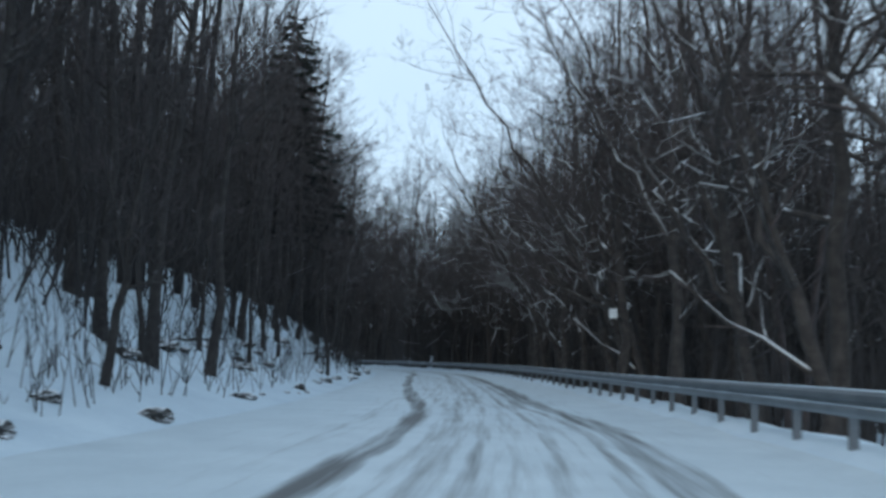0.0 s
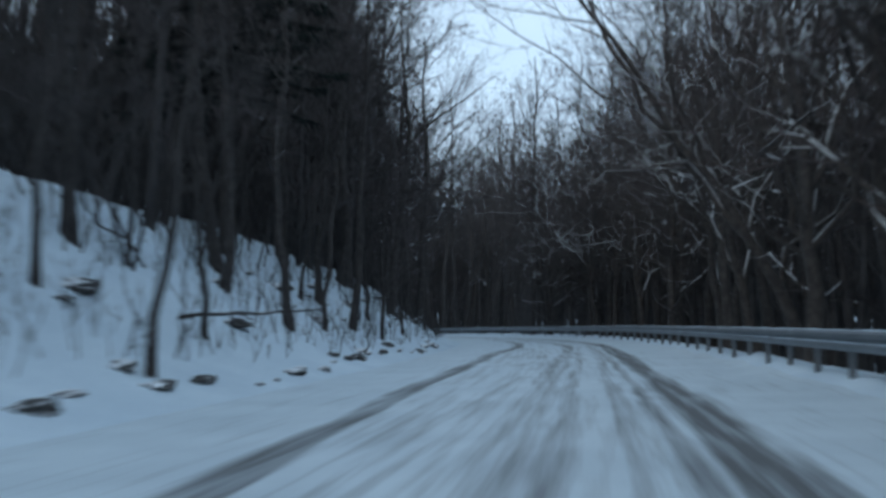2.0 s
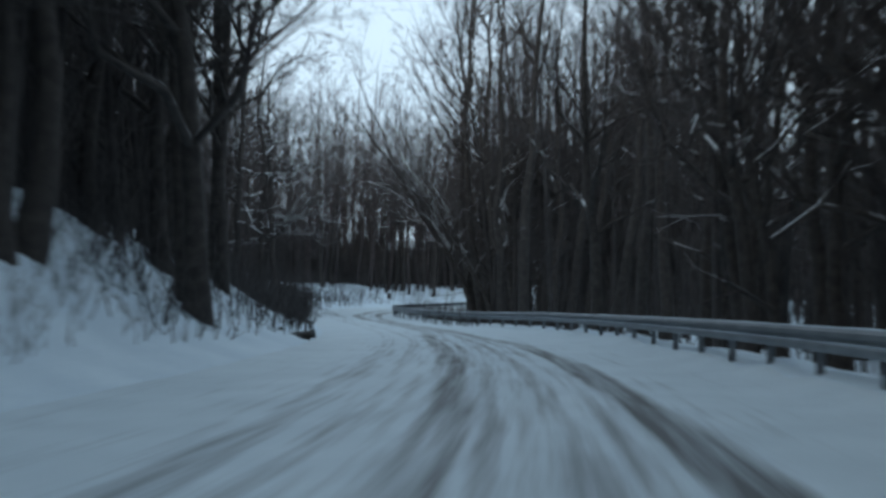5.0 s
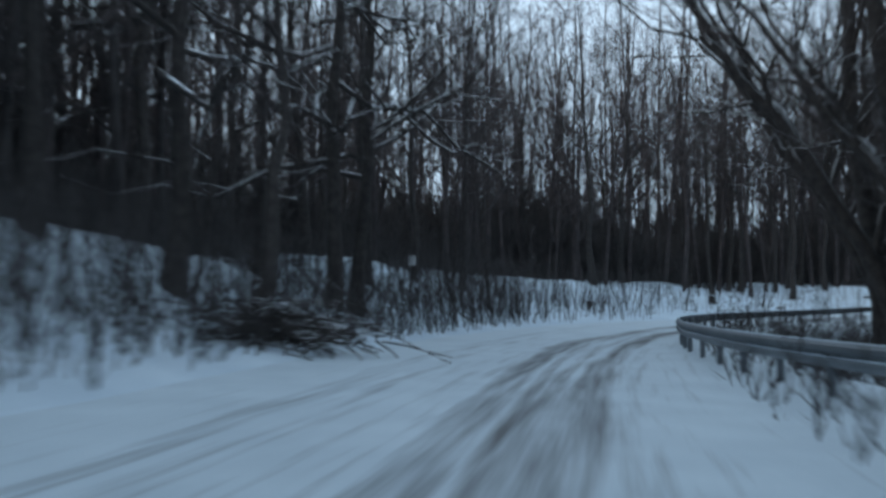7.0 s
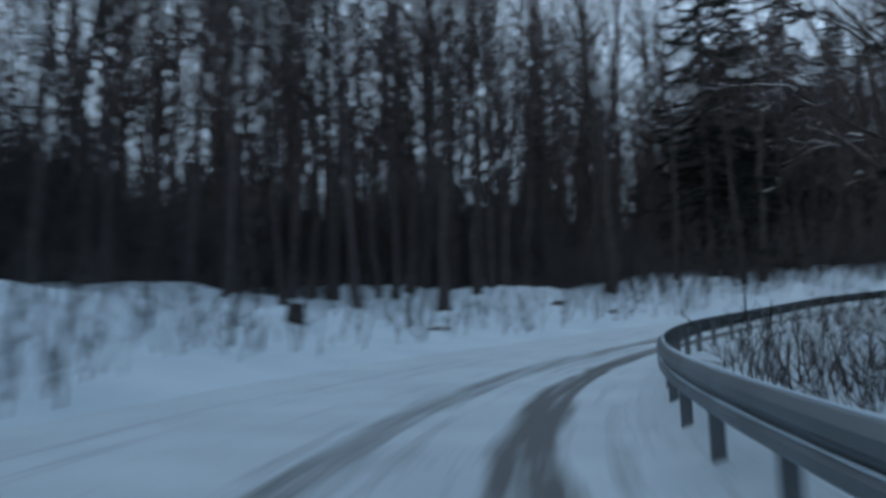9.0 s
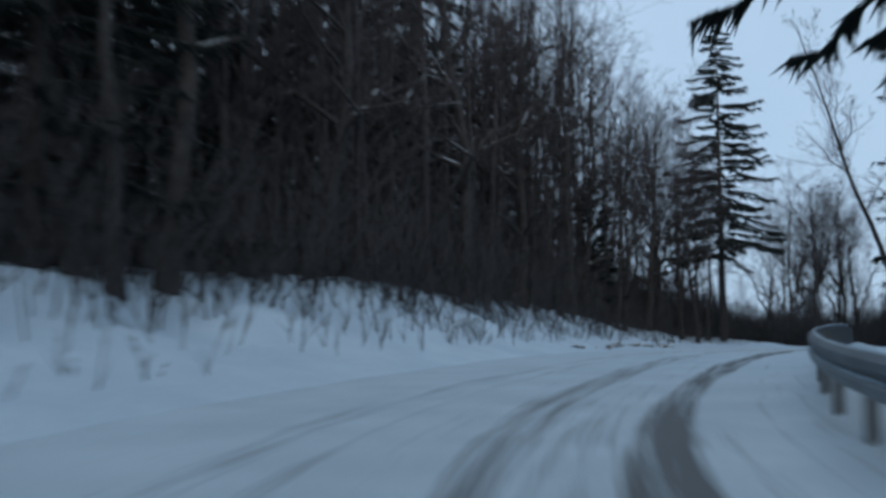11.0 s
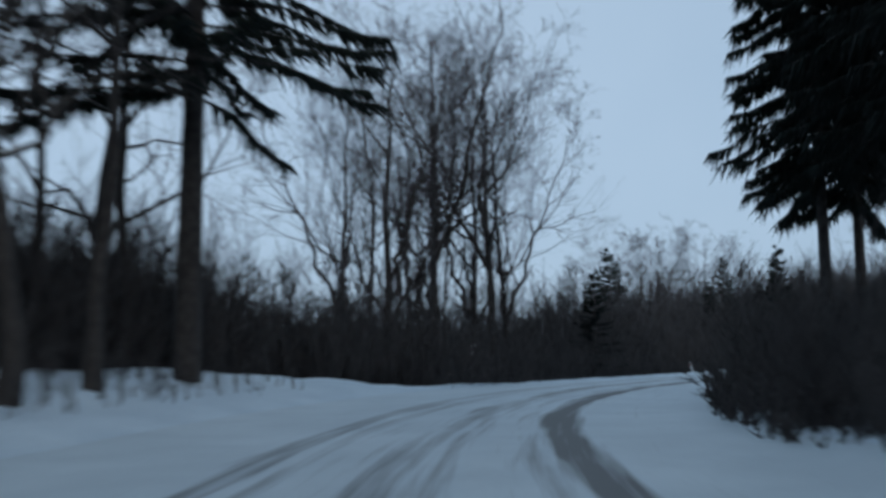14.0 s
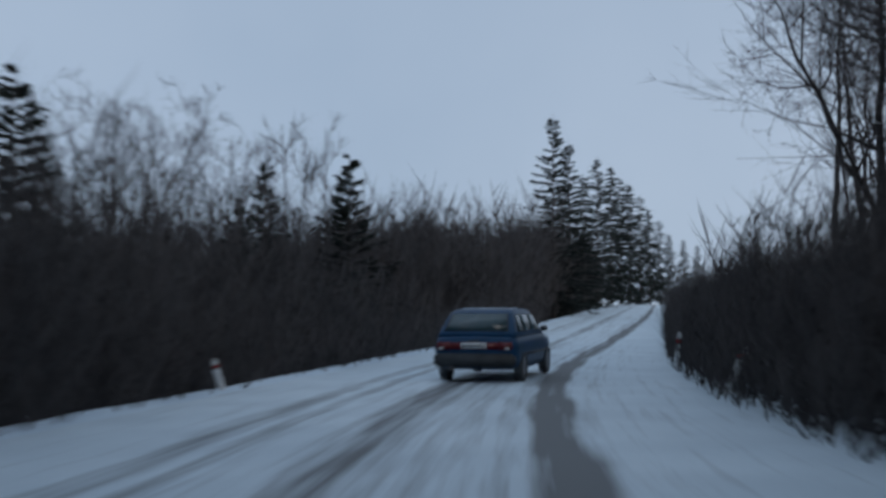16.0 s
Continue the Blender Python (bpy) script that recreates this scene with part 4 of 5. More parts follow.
far_wood("wood_above_bank", "dense dark leafless wood above the snowy bank", 680, -1.5, 7.6, -56, -10, (13, 21), BRUSH, 0.12)
far_wood("wood_by_start", "open leafless wood behind the guardrail", 90, -1.5, 2.4, 9, 60, (13, 19), TWIG, 0.15)
far_wood("wood_behind_rail", "dense dark leafless wood behind the guardrail", 600, 2.4, 6.4, 8, 60, (14, 22), BRUSH, 0.12, tip=0.026)
far_wood("wood_by_left_bend", "tall leafless wood crowding the inside of the bend", 130, 3.4, 6.4, -24, -9.5, (12, 18), BRUSH, 0.06)
far_wood("wood_far_round_bend", "tall leafless wood beyond the turn of the road", 50, 10.4, 12.2, -40, -13, (14, 21), TWIG, 0.3, tip=0.02, twigs=9)
far_wood("wood_on_rise", "leafless wood on the snowy rise", 640, 5.6, 10.2, -66, -15, (13, 22), TWIG, 0.18, tip=0.02, twigs=9)
far_wood("wood_over_rise", "tall open leafless wood at the top of the rise", 160, 10.2, 12.3, -66, -17, (19, 27), TWIG, 0.25, tip=0.018, twigs=9)
far_wood("wood_ahead_of_bend", "tall dense leafless wood where the road bends away", 230, 4.3, 7.6, 7, 42, (14, 20), BRUSH, 0.12)
far_wood("wood_left_of_bend", "dense leafless wood left of the bend", 200, 6.6, 8.6, -46, -14, (14, 21), BRUSH, 0.12)
far_wood("wood_within_bend", "tall dense leafless wood inside the bend", 150, 7.9, 10.4, 6.5, 26, (18, 25), BRUSH, 0.1)
far_wood("wood_inside_bend", "leafless wood inside the bend", 230, 8.2, 13.5, 7, 50, (10, 17), TWIG, 0.15)
far_wood("wood_past_bend", "leafless wood past the bend", 520, 12.2, 14.5, -46, -10, (11, 18), TWIG, 0.12, twigs=9)
far_wood("pale_crowns", "pale hazy crowns of bare trees behind the brush", 150, 14.2, 16.6, -46, -18, (7.5, 10), TWIG_PALE, 0.2, spread=32, tip=0.007, stout=0.4, limbs=14, twigs=9, limb_tip=0.006)
far_wood("wood_in_distance", "dark leafless wood in the distance", 620, 14.4, 25, -75, -17, (5, 8), BRUSH, 0.03, 34, stout=0.5, tip=0.014, limb_tip=0.012)
far_wood("wood_by_far_road", "dark leafless wood beside the far road", 260, 17.3, 22, -40, -8, (6.5, 9.5), BRUSH, 0.03, 34, stout=0.6, tip=0.014, limb_tip=0.012)
far_wood("wood_on_right", "dark leafless wood beyond the roadside brush", 200, 15.6, 25, 10, 48, (5, 7.5), BRUSH, 0.03, 34, stout=0.5, tip=0.014, limb_tip=0.012)

thicket("brush_on_bank", "dense dark brush above the snowy bank", 2300, -1.0, 6.4, -26, -9.0, (3.0, 8.0), BRUSH, fat=0.016, tip=0.012)
thicket("brush_behind_rail", "dark undergrowth between the trees behind the guardrail", 2400, -1.0, 8.0, 6.5, 36, (2.0, 7.0), BRUSH, tip=0.012)
thicket("brush_on_rise", "dark brown thicket on the snowy rise", 7600, 5.6, 12.2, -38, -20, (4.2, 6.6), BRUSH, fat=0.024, tip=0.026, twigs=9, lean=0.16)
thicket("brush_over_rise", "tall brown thicket at the top of the rise", 1900, 9.6, 11.8, -42, -24, (5.5, 8.5), BRUSH, fat=0.024, tip=0.026, twigs=9, lean=0.16)
thicket("brush_past_bend", "dark brush under the trees past the bend", 3200, 11.2, 14.6, -28, -7.8, (2.0, 5.0), BRUSH, tip=0.016, twigs=7)
thicket("brush_beyond_rail", "dark brush under the spruces beyond the guardrail", 1500, 11.4, 14.8, 5.5, 26, (2.0, 5.0), BRUSH, tip=0.018, keep=(-5.6, 5.2))
thicket("brush_by_snow_edge", "dense dark brush along the edge of the snow", 2800, 15.55, 20, -10, -4.9, (0.8, 3.2), BRUSH, fat=0.011, tip=0.011, twigs=9, keep=(-5.0, 4.6))
thicket("brush_behind_plateau", "dark brush behind the snowy verge", 3400, 13.6, 15.8, -18, -9.6, (2.8, 5.4), BRUSH, fat=0.016, tip=0.013, twigs=9)
thicket("brush_far", "dark brush beyond the edge of the snow", 4800, 14.8, 21, -34, -8, (3.2, 5.2), BRUSH, fat=0.012, tip=0.017, twigs=11, lean=0.14)
thicket("brush_right", "dark brush close to the road", 3200, 14.4, 21, 3.3, 8, (0.8, 2.7), BRUSH, fat=0.007, tip=0.008, twigs=14, lean=0.1, keep=(-5.6, 3.3))
thicket("low_brush", "low tangled brush at the foot of the thicket", 3400, 14.5, 19.5, 3.1, 5.6, (0.25, 0.9), BRUSH, fat=0.02, tip=0.013, twigs=8, lean=0.35, keep=(-5.6, 3.1))
thicket("brush_right_far", "dark brush behind the roadside brush", 1900, 14.4, 24, 6.5, 26, (2.6, 4.4), BRUSH, fat=0.009, tip=0.013, twigs=9, lean=0.14)
thicket("wood_edge_far", "tall dark thicket along the far road", 3400, 18.4, 24.5, -32, -9, (6.0, 8.6), BRUSH, fat=0.010, tip=0.026, twigs=14, lean=0.1)
thicket("wood_by_road_end", "tall dark thicket under the spruces beside the far road", 2200, 19.0, 24.5, -17, -6.8, (6.0, 10.5), BRUSH, fat=0.010, tip=0.028, twigs=14, lean=0.1)
thicket("weeds_in_snow", "dry weeds and thin shoots poking out of the snow", 3800, 5.6, 12.5, -24, -5.8, (0.3, 2.4), BRUSH, twigs=4, fat=0.014)
thicket("weeds_on_verge", "dead weeds and low brush on the snowy verge", 1300, 12.2, 15.2, -10.5, -6.2, (0.3, 1.6), BRUSH, twigs=5, fat=0.014)
thicket("brush_behind_edge", "dense dark brush behind the snow edge", 1700, 15.4, 17.6, -17, -7, (3.2, 5.6), BRUSH, fat=0.012, tip=0.015, twigs=8, lean=0.15)
thicket("brush_at_road_edge", "dark brush leaning in over the road edge", 1200, 16.25, 20, 2.7, 4.2, (0.6, 2.0), BRUSH, fat=0.007, tip=0.007, twigs=14, lean=0.1, keep=(-5.6, 2.7))
thicket("brush_far_bend", "dense dark brush beside the far road", 2400, 16.4, 22, 3.0, 8, (1.4, 3.2), BRUSH, fat=0.007, tip=0.009, twigs=13, lean=0.1, keep=(-5.6, 3.0))
thicket("growth_by_road", "thin shoots and weeds along the edge of the road", 900, 7.0, 8.9, -9, -5.2, (0.4, 1.8), BRUSH, twigs=5, fat=0.014, lean=0.2, keep=(-5.2, 4.6))
thicket("young_growth", "thin young stems and weeds crowding the snowy forest edge", 3000, 6.3, 9.6, -19, -5.2, (0.6, 3.0), BRUSH, twigs=5, fat=0.016, lean=0.15, keep=(-5.2, 4.6))
thicket("weeds_by_rail", "dry weeds in the snow behind the guardrail", 3600, 7.2, 11.5, 1.7, 11, (0.3, 1.3), BRUSH, twigs=5, fat=0.012, lean=0.3, keep=(-5.6, 1.7))
thicket("shoots_on_bank", "thin shoots and dead stalks on the snowy bank", 1500, 0.0, 6.4, -10, -5.8, (0.3, 1.8), BRUSH, twigs=3, fat=0.014)


# ---------------------------------------------------------------- small things by the road
def rock_mesh(seed, mat, flat=0.6):
    bm = bmesh.new()
    bmesh.ops.create_icosphere(bm, subdivisions=3, radius=0.5)
    rng = np.random.RandomState(seed)
    off = rng.rand(3) * 20
    for v in bm.verts:
        v.co *= 1 + 0.5 * noise.noise(v.co * 2.2 + Vector(off)) + 0.22 * noise.noise(v.co * 6.0 + Vector(off))
        v.co.z *= flat
    me = bpy.data.meshes.new("stone")
    bm.to_mesh(me)
    bm.free()
    me.materials.append(mat)
    return me


ROCKS = [rock_mesh(40 + k, STONE) for k in range(4)]


def stone(s, n, size, stretch=1.0, label="dark stone showing through the snow"):
    x, y, z = place(s, n)
    t = math.atan2(np.interp(s, LINE_S, TAN[:, 1]), np.interp(s, LINE_S, TAN[:, 0]))
    ob = new("stone", ROCKS[RNG.randint(4)])
    ob.matrix_basis = Matrix.Translation((x, y, z + (0.05 if size < 0.8 else -0.12) * size)) @ Matrix.Rotation(t + RNG.normal(0, 0.2), 4, "Z") @ Matrix.Diagonal((size * stretch, size, size * 0.8, 1))
    tagged(ob, label, "stone", "stones in the snow")


for s, n, size, stretch in ((14.1, -5.3, 0.5, 1.2), (9.9, -5.6, 0.45, 1.5), (13.1, -6.5, 0.4, 1.5), (21.2, -5.6, 0.4, 1.3), (28.1, -5.5, 0.35, 1.4), (29.4, -5.7, 0.3, 1.3), (35.5, -5.6, 0.4, 1.4), (38.7, -6.3, 0.4, 1.0), (49.7, -5.6, 0.45, 1.6), (51.5, -5.9, 0.35, 1.6), (56.1, -6.0, 0.4, 2.0), (64.2, -5.5, 0.5, 3.0), (62.4, -5.6, 0.35, 2.2), (76.0, -9.0, 0.7, 1.2), (79.3, -9.1, 0.75, 1.2), (79.8, -8.3, 0.65, 1.2), (71.6, -7.7, 0.6, 1.2), (78.3, -7.4, 0.6, 1.2), (236.4, -5.8, 0.35, 2.6), (239.9, -5.7, 0.4, 2.4), (241.6, -5.6, 0.35, 2.2), (246.8, -5.6, 0.45, 2.0), (247.9, -5.6, 0.3, 1.6), (196.4, -9.0, 0.5, 1.2), (199.0, -8.2, 0.35, 1.2), (186.0, -7.6, 0.45, 1.3), (263.4, 4.2, 0.3, 1.2), (19.0, -7.6, 0.5, 1.6), (24.5, -8.4, 0.6, 1.5), (33.0, -7.4, 0.45, 1.8), (41.0, -8.2, 0.6, 1.4), (45.5, -7.2, 0.5, 1.7), (53.0, -8.6, 0.7, 1.3), (59.0, -7.8, 0.6, 1.6), (7.0, -7.4, 0.5, 1.5), (139.6, -6.4, 1.0, 1.1), (140.7, -6.3, 0.8, 1.3), (142.0, -6.6, 1.1, 1.2)):
    stone(s, n, size, stretch)


clod = np.random.RandomState(77)
for s0, s1, count in ((20, 30, 7), (33, 46, 12), (47, 66, 22), (228, 250, 16)):
    for k in range(count):
        q = s0 + (s1 - s0) * (k + clod.rand()) / count
        stone(q, -5.45 - 0.3 * clod.rand() - 0.25 * math.sin(q * 0.4), 0.12 + 0.22 * clod.rand() ** 2, 1.6 + 1.6 * clod.rand(), "dark clod of earth at the foot of the bank")
for k in range(26):
    stone(24 + 42 * clod.rand(), -7.0 - 2.2 * clod.rand(), 0.2 + 0.4 * clod.rand() ** 2, 1.2 + 1.2 * clod.rand(), "dark rock showing through the snowy bank")


def stump(s, n, r, h):
    x, y, z = place(s, n)
    u = np.linspace(0, 1, 5)
    P = np.stack([0.06 * u, 0 * u, h * u - 0.15], 1)[None]
    ob = holder("tree_stump", Matrix.Translation((x, y, z)))
    part("stem", fast_mesh("stem", *tubes(P, (r * (1.25 - 0.3 * u))[None], 10), BARK_BARE), ob)
    a = np.arange(10) * math.tau / 10
    top = np.r_[[(0.06, 0, h - 0.11)], np.stack([0.06 + np.cos(a) * r * 0.95, np.sin(a) * r * 0.95, 0 * a + h - 0.155], 1)]
    f = np.array([(0, 1 + k, 1 + (k + 1) % 10) for k in range(10)])
    part("snow_cap", fast_mesh("snow_cap", top, f, SNOW), ob, "cap of snow")
    tagged(ob, "short cut tree stump in the snow", "stump")


stump(181.5, -9.2, 0.22, 0.6)
stump(168.5, -8.2, 0.14, 0.5)


def brushwood(s, n):
    """Cut branches heaped by the road."""
    x, y, z = place(s, n)
    rng = np.random.RandomState(5)
    N = 260
    st = np.stack([x + rng.normal(0, 0.75, N), y + rng.normal(0, 0.6, N), z + rng.rand(N) ** 1.5 * 0.75], 1)
    w = rng.normal(0, 1, (N, 3)) * [1, 1, 0.3]
    w /= np.linalg.norm(w, axis=1, keepdims=True)
    P = bend(st, w, rng.uniform(0.6, 1.6, N), rng, 4, -0.15, 0.1)
    R = np.full((N, 4), 0.02) * np.linspace(1, 0.4, 4)
    ob = new("brushwood", fast_mesh("brushwood", *tubes(P, R, 4), BARK))
    tagged(ob, "heap of cut branches with snow on it", "brushwood")


brushwood(137.3, -5.8)


def fallen_branch(s, n, length, turn):
    x, y, z = place(s, n)
    rng = np.random.RandomState(int(s))
    w = np.array([[math.cos(turn), math.sin(turn), 0.06]])
    P = bend(np.array([[x, y, z + 0.08]]), w, np.array([length]), rng, 8, 0.02, 0.06)
    R = np.linspace(0.05, 0.015, 8)[None]
    Q, q = shoots(P, R, 5, rng, 4, 0.35, 40, 0.15, 0.1)
    ob = new("fallen_branch", fast_mesh("fallen_branch", *joined([tubes(P, R, 6), tubes(Q, q, 4)]), BARK))
    tagged(ob, "fallen branch lying on the roadside snow", "branch")


fallen_branch(152.5, -6.4, 2.6, 2.5)
fallen_branch(31.0, -8.0, 3.0, 2.2)
fallen_branch(24.0, -8.6, 2.6, 1.2)
fallen_branch(58.0, -8.8, 3.0, 2.0)
fallen_branch(43.0, -7.4, 2.6, 0.6)
fallen_branch(15.0, -8.2, 3.2, 2.6)
fallen_branch(66.0, -7.2, 2.4, 1.4)


def culvert(s, n):
    """The dark mouth of a drain under a lip of snow."""
    x, y, z = place(s, n)
    ob = holder("culvert", Matrix.Translation((x, y, z)) @ Matrix.Rotation(math.atan2(np.interp(s, LINE_S, TAN[:, 1]), np.interp(s, LINE_S, TAN[:, 0])), 4, "Z"))
    u = np.linspace(0, 1, 7)
    ring = np.stack([1.0 * np.cos(u * math.pi), 0 * u, 0.32 * np.sin(u * math.pi) + 0.02], 1)
    inner = ring * [0.86, 1, 0.8]
    v = np.r_[ring + [0, -0.05, 0], inner + [0, -0.05, 0], inner + [0, 0.9, -0.1], ring + [0, 0.9, 0.05]]
    f = [(a * 7 + k, a * 7 + k + 1, (a + 1) * 7 + k + 1, (a + 1) * 7 + k) for a in range(3) for k in range(6)]
    earth = material("wet_earth", (0.022, 0.020, 0.019), 0.7, second=(0.010, 0.010, 0.010), scale=5, fine=40, bump=0.8)
    part("lip", fast_mesh("lip", v, np.array(f), earth), ob)
    tagged(ob, "dark drain mouth under a lip of snow", "culvert")


culvert(109.4, -5.0)


def plaque(x, y, z, w, h, turn, label):
    """A pale board nailed to a trunk, turned to the road."""
    bm = bmesh.new()
    bmesh.ops.create_cube(bm, size=1)
    bmesh.ops.scale(bm, vec=(w, 0.02, h), verts=bm.verts)
    bmesh.ops.bevel(bm, geom=bm.edges[:], offset=0.006, segments=2, affect="EDGES")
    me = bpy.data.meshes.new("board")
    bm.to_mesh(me)
    bm.free()
    me.materials.append(PLATE_WHITE)
    ob = holder("sign_board", Matrix.Translation((x, y, z)) @ pose(0, 0, 0, 0, RNG.normal(0, 5), turn))
    part("board", me, ob)
    P = np.array([[(0, 0.01, 0), (0, 0.12, 0)]])
    part("nail", fast_mesh("nail", *tubes(P, np.array([[0.012, 0.012]]), 6), ZINC), ob)
    tagged(ob, label, "sign")


plaque(3.9, 22.9, 2.75, 0.27, 0.32, 10, "small blank white board nailed to a tree")
plaque(-57.65, 133.1, 3.15, 0.3, 0.42, 40, "small blank white board nailed to a tree")
plaque(6.3, 248.5, 3.3, 0.32, 0.45, -40, "small blank white board nailed to a tree")

RED_GLASS = material("red_reflector", (0.45, 0.03, 0.02), 0.25, second=(0.3, 0.02, 0.02), scale=20, fine=90, bump=0.05)
BLACK = material("black_plastic", (0.02, 0.02, 0.022), 0.5, second=(0.03, 0.03, 0.03), scale=10, fine=80, bump=0.1)


def delineator(s, n, tilt, turn, h=0.85):
    """A white roadside marker post with a black band and a reflector."""
    x, y, z = place(s, n)
    t = math.atan2(np.interp(s, LINE_S, TAN[:, 1]), np.interp(s, LINE_S, TAN[:, 0]))
    ob = holder("marker_post", Matrix.Translation((x, y, z)) @ pose(0, 0, 0, tilt, turn, math.degrees(t) - 90))

    def shell(z0, z1, grow, slant):
        a = np.linspace(0, math.tau, 12, endpoint=False)
        px, py = np.cos(a) * (0.06 + grow), np.sin(a) * (0.045 + grow)
        v = np.r_[np.stack([px, py, 0 * a + z0], 1), np.stack([px, py, 0 * a + z1 + slant * py], 1), [(0, 0, z1)]]
        quads = [(k, (k + 1) % 12, 12 + (k + 1) % 12, 12 + k) for k in range(12)]
        me = bpy.data.meshes.new("shell")
        me.from_pydata(v.tolist(), [], quads + [(12 + k, 12 + (k + 1) % 12, 24) for k in range(12)])
        return me

    for name, args, mat, lab in (("post", (-0.2, h, 0, 0.8), PLATE_WHITE, ""), ("band", (h * 0.72, h * 0.9, 0.003, 0.5), BLACK, "black band"), ("reflector", (h * 0.77, h * 0.85, 0.006, 0), RED_GLASS, "dull red reflector")):
        me = shell(*args)
        me.materials.append(mat)
        part(name, me, ob, lab)
    tagged(ob, "white roadside marker post leaning in the snow", "marker post", "roadside marker posts")


delineator(299.1, -5.2, 8, -16, 0.5)
delineator(306.5, 2.7, 5, 6)
delineator(299.5, 2.95, -10, 24)


def car():
    """A dark blue hatchback seen from behind, standing on the road."""
    paint = material("dark_blue_paint", (0.004, 0.050, 0.130), 0.42, second=(0.005, 0.045, 0.105), scale=2.0, fine=25, bump=0.04, depth=0.002)
    paint.node_tree.nodes["Principled BSDF"].inputs["Specular IOR Level"].default_value = 0.3
    trim = material("dark_trim", (0.018, 0.020, 0.022), 0.6, second=(0.05, 0.055, 0.06), scale=3, fine=40, bump=0.1, depth=0.002)
    glass = material("car_glass", (0.02, 0.06, 0.075), 0.10, second=(0.05, 0.075, 0.085), scale=3, fine=30, bump=0.02)
    red = material("tail_red", (0.16, 0.010, 0.014), 0.25, second=(0.10, 0.008, 0.012), scale=15, fine=60, bump=0.05)
    clear = material("tail_clear", (0.55, 0.52, 0.5), 0.2, second=(0.45, 0.42, 0.4), scale=15, fine=60, bump=0.05)
    rubber = material("tyre_rubber", (0.02, 0.02, 0.02), 0.85, second=(0.10, 0.11, 0.12), scale=8, fine=60, bump=0.5)
    steel = material("wheel_steel", (0.35, 0.36, 0.38), 0.45, 0.6, second=(0.2, 0.2, 0.22), scale=8, fine=60, bump=0.1)
    ob = holder("car")

    def bm_part(name, bm, mat, parent=ob, label="", bevel=0.0, m=None):
        if bevel:
            bmesh.ops.bevel(bm, geom=bm.edges[:], offset=bevel, segments=2, affect="EDGES", clamp_overlap=True)
        me = bpy.data.meshes.new(name)
        bm.to_mesh(me)
        bm.free()
        for p in me.polygons:
            p.use_smooth = True
        me.materials.append(mat)
        return part(name, me, parent, label, m)

    def box(w, d, h, x, y, z):
        bm = bmesh.new()
        bmesh.ops.create_cube(bm, size=1)
        bmesh.ops.scale(bm, vec=(w, d, h), verts=bm.verts)
        bmesh.ops.translate(bm, vec=(x, y, z), verts=bm.verts)
        return bm

    def loft(rings, cap=True):
        bm = bmesh.new()
        vs = [[bm.verts.new(p) for p in r] for r in rings]
        n = len(rings[0])
        for a, b in zip(vs, vs[1:]):
            for k in range(n):
                bm.faces.new((a[k], a[(k + 1) % n], b[(k + 1) % n], b[k]))
        if cap:
            bm.faces.new(vs[0][::-1])
            bm.faces.new(vs[-1])
        bmesh.ops.recalc_face_normals(bm, faces=bm.faces[:])
        return bm

    def section(y, w, top, low):
        half = [(0.0, low), (0.80 * w, low), (0.95 * w, low + 0.07), (w, low + 0.2), (w, 0.62), (0.985 * w, 0.74), (0.95 * w, top - 0.03), (0.86 * w, top), (0.0, top + 0.015)]
        return [(x, y, z) for x, z in half] + [(-x, y, z) for x, z in half[-2:0:-1]]

    body = [(-1.88, 0.72, 0.84, 0.36), (-1.80, 0.785, 0.87, 0.30), (-1.5, 0.805, 0.89, 0.24), (-0.6, 0.81, 0.90, 0.20), (0.5, 0.81, 0.90, 0.20), (0.95, 0.805, 0.91, 0.20), (1.4, 0.79, 0.84, 0.22), (1.8, 0.76, 0.74, 0.26), (1.92, 0.70, 0.66, 0.34)]
    bm_part("body", loft([section(*s) for s in body]), paint)

    def ring(z, y0, y1, w, r=0.10):
        out = []
        for cx, cy, a0 in ((w - r, y1 - r, 0), (-w + r, y1 - r, 90), (-w + r, y0 + r, 180), (w - r, y0 + r, 270)):
            out += [(cx + r * math.cos(radians(a0 + a)), cy + r * math.sin(radians(a0 + a)), z) for a in (0, 30, 60, 90)]
        return out

    levels = [(0.86, -1.80, 1.12, 0.775), (0.98, -1.72, 0.92, 0.745), (1.15, -1.56, 0.66, 0.69), (1.31, -1.38, 0.42, 0.635), (1.37, -1.24, 0.26, 0.60), (1.395, -1.1, 0.12, 0.52)]
    bm_part("roof", loft([ring(*v) for v in levels]), paint)

    def pane(name, corners, parent=ob):
        a, b, c, d = (Vector(p) for p in corners)
        n = (b - a).cross(d - a).normalized()
        bm = loft([[p - n * 0.01 for p in (a, b, c, d)], [p + n * 0.006 for p in (a, b, c, d)]])
        frame_ = loft([[p - n * 0.008 for p in (a, b, c, d)], [p + n * 0.003 for p in (a, b, c, d)]])
        mid_ = (a + b + c + d) / 4
        for v in frame_.verts:
            v.co = v.co + (v.co - mid_).normalized() * 0.03
        w = bm_part(name, bm, glass, parent, "dim rear glass" if "rear" in name else "dark side glass")
        bm_part("seal", frame_, trim, w, "black rubber seal")

    pane("rear_window", ((0.60, -1.715, 0.99), (-0.60, -1.715, 0.99), (-0.53, -1.405, 1.30), (0.53, -1.405, 1.30)))
    pane("windscreen", ((-0.62, 0.90, 0.99), (0.62, 0.90, 0.99), (0.55, 0.45, 1.29), (-0.55, 0.45, 1.29)))
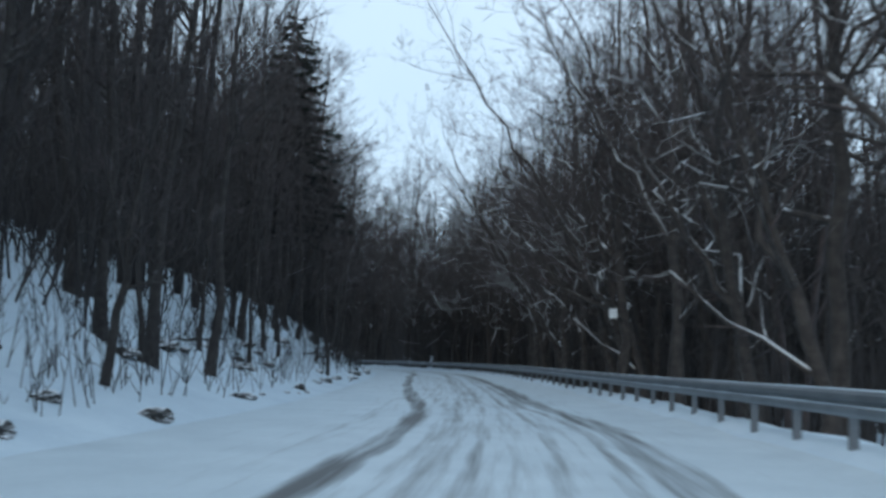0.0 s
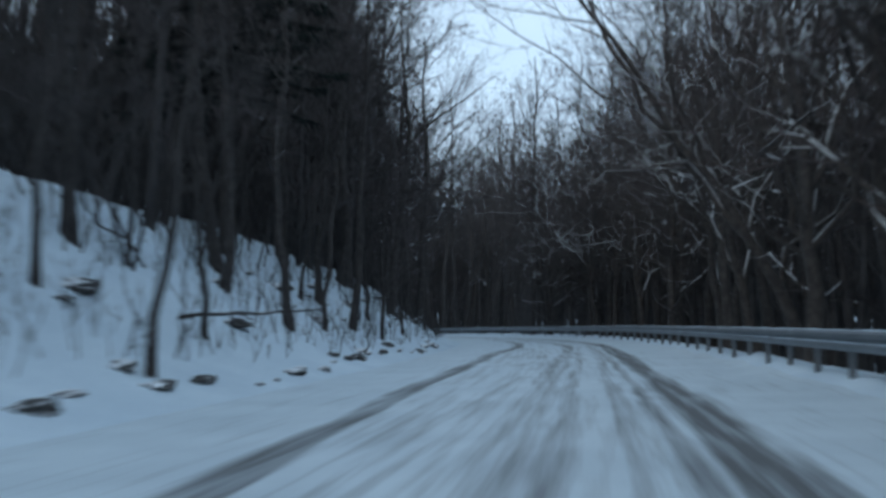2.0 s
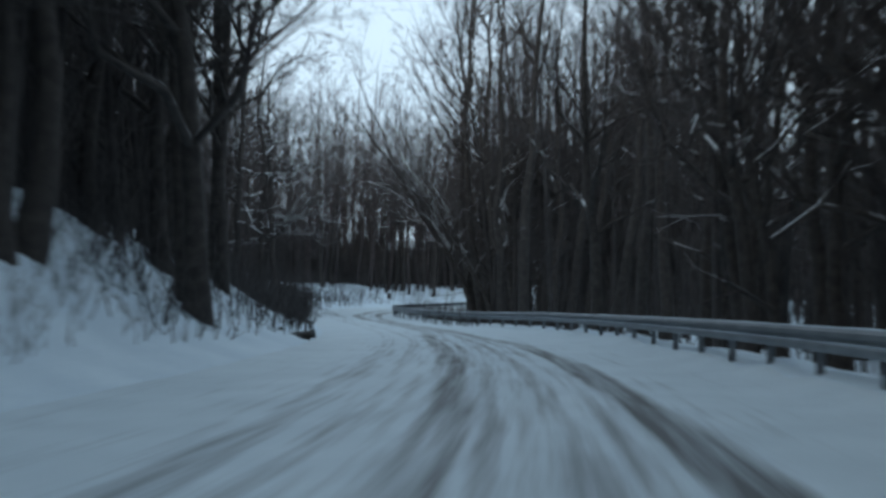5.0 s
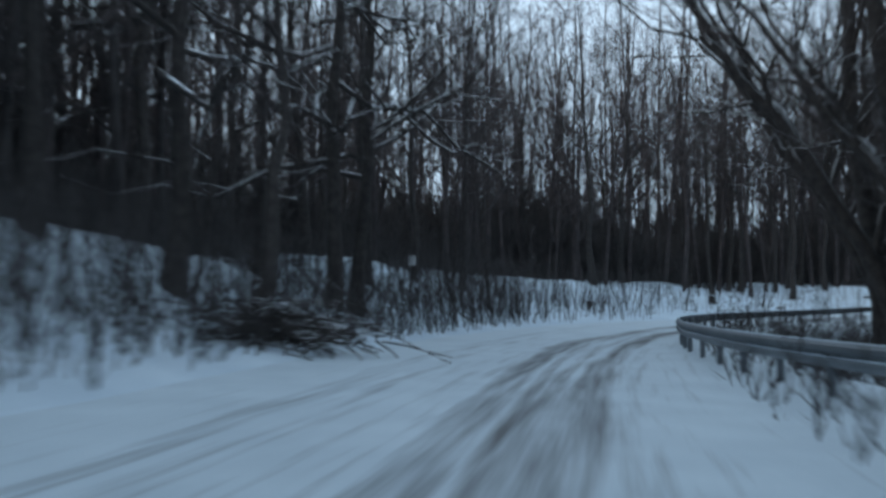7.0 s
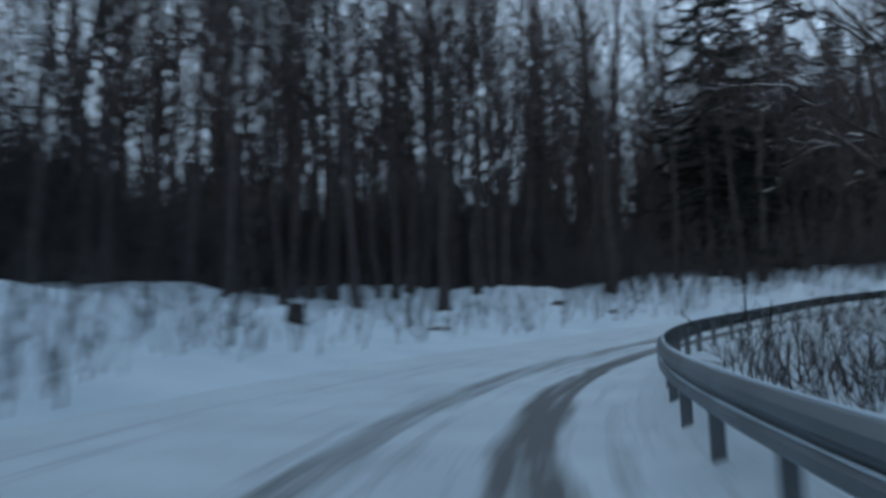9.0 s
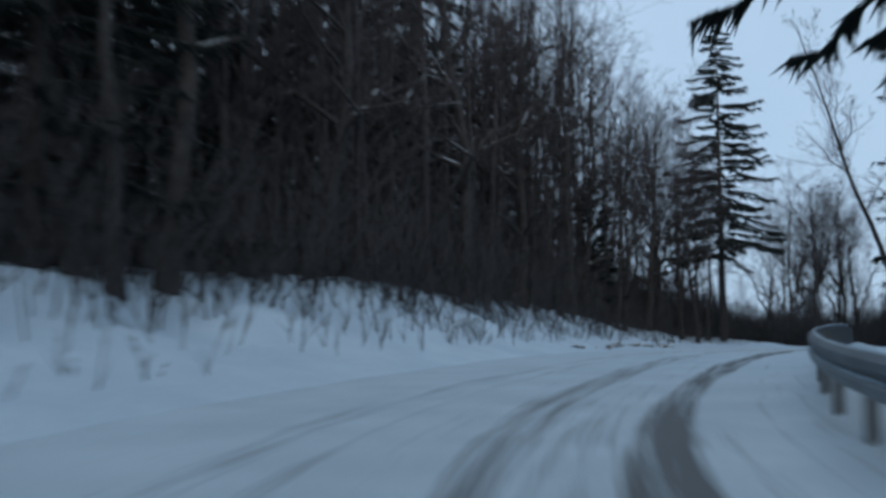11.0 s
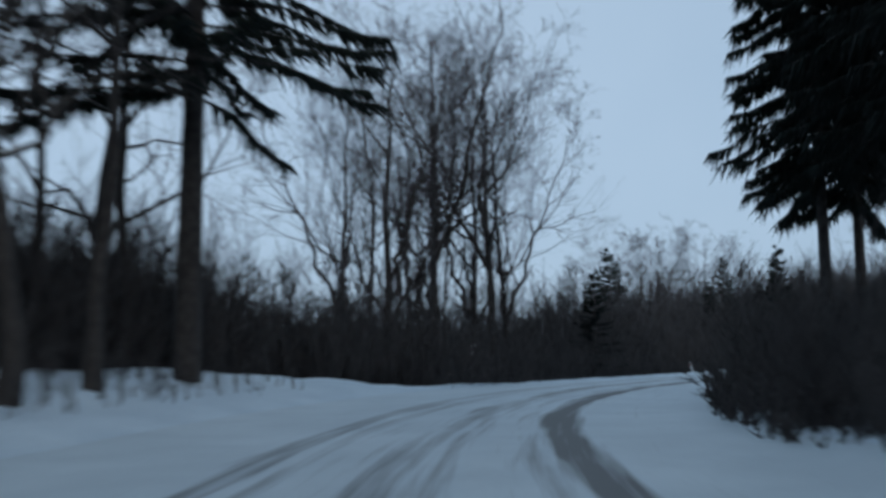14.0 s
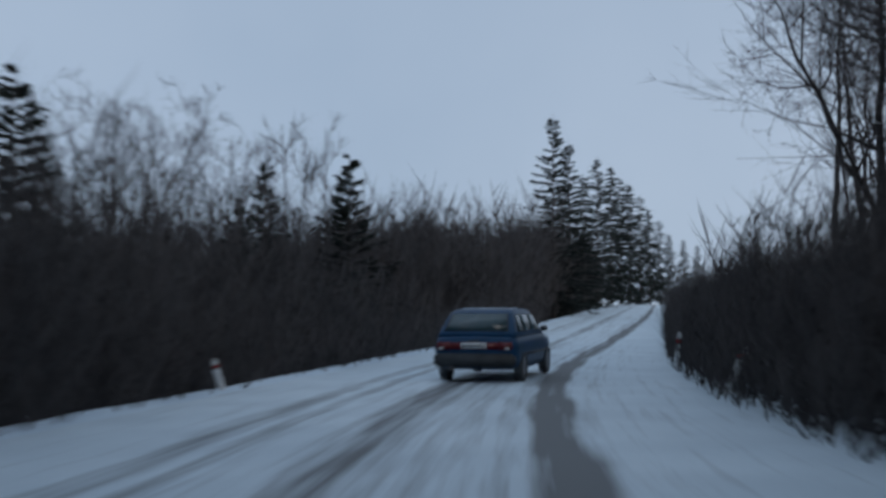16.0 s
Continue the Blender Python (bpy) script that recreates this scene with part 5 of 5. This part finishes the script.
    for sgn in (1, -1):
        for y0, y1, u0, u1 in ((-1.42, -0.98, -1.22, -0.98), (-0.92, -0.22, -0.92, -0.22), (-0.16, 0.72, -0.16, 0.34)):
            c = [(sgn * 0.752, y0, 0.98), (sgn * 0.752, y1, 0.98), (sgn * 0.655, u1, 1.27), (sgn * 0.655, u0, 1.27)]
            pane("side_window", c if sgn > 0 else c[::-1])
    bm_part("bumper", box(1.58, 0.20, 0.26, 0, -1.86, 0.44), trim, label="dark plastic rear bumper", bevel=0.05)
    bm_part("bumper", box(1.52, 0.20, 0.26, 0, 1.90, 0.42), trim, label="dark plastic front bumper", bevel=0.05)
    bm_part("tail_panel", box(0.92, 0.04, 0.13, 0, -1.885, 0.71), trim, label="dull red panel between the tail lights", bevel=0.01).data.materials[0] = red
    for sgn in (1, -1):
        lamp = bm_part("tail_light", box(0.27, 0.06, 0.15, sgn * 0.60, -1.87, 0.71), red, label="red tail light", bevel=0.012)
        bm_part("reversing_lens", box(0.10, 0.02, 0.05, sgn * 0.64, -1.905, 0.66), clear, lamp, "pale lens", 0.005)
        bm_part("mirror", box(0.16, 0.09, 0.11, sgn * 0.87, 0.62, 0.98), trim, label="black door mirror", bevel=0.025)
        bm_part("side_strip", box(0.02, 2.5, 0.05, sgn * 0.813, -0.1, 0.52), trim, label="black rubbing strip", bevel=0.006)
        for y in (-1.18, 1.27):
            a = np.linspace(0, math.tau, 22, endpoint=False)
            prof = [(0.20, -0.085), (0.265, -0.085), (0.285, -0.06), (0.288, 0.06), (0.265, 0.085), (0.20, 0.085)]
            v = np.array([(w, r * math.cos(t), r * math.sin(t)) for r, w in prof for t in a])
            f = np.array([(i * 22 + k, i * 22 + (k + 1) % 22, ((i + 1) % 6) * 22 + (k + 1) % 22, ((i + 1) % 6) * 22 + k) for i in range(6) for k in range(22)])
            wheel = part("wheel", fast_mesh("wheel", v, f, rubber), ob, "snow-caked black tyre", Matrix.Translation((sgn * 0.745, y, 0.283)))
            d = np.r_[[(sgn * 0.05, 0, 0)], np.stack([0 * a + sgn * 0.07, 0.205 * np.cos(a), 0.205 * np.sin(a)], 1)]
            part("rim", fast_mesh("rim", d, np.array([(0, 1 + k, 1 + (k + 1) % 22) for k in range(22)]), steel), wheel, "plain grey steel rim")
    plate = bm_part("number_plate", box(0.50, 0.015, 0.11, 0, -1.912, 0.715), PLATE_WHITE, label="pale number plate", bevel=0.004)
    for k in range(6):
        bm_part("plate_bar", box(0.045, 0.004, 0.055, -0.19 + 0.076 * k, -1.9215, 0.715), trim, plate, "dark bar")
    bm_part("hatch_handle", box(0.22, 0.02, 0.03, 0, -1.895, 0.80), trim, label="black hatch handle", bevel=0.006)
    bm_part("snow_on_roof", box(0.9, 1.0, 0.02, 0, -0.5, 1.405), SNOW, label="thin snow on the roof", bevel=0.008)
    bm_part("exhaust", box(0.06, 0.16, 0.06, -0.45, -1.88, 0.28), steel, label="steel exhaust tip", bevel=0.015)
    return ob


lead_car = car()
car_at = Vector((25.95, 244.56))
cs, cn, cz = locate(car_at.x, car_at.y)
lead_car.matrix_basis = Matrix.Translation((car_at.x, car_at.y, float(cz[0]) + 0.02)) @ pose(0, 0, 0, math.degrees(math.atan(0.035)), 0, -86)
tagged(lead_car, "dark blue hatchback on the snowy road, tail lights red", "car")
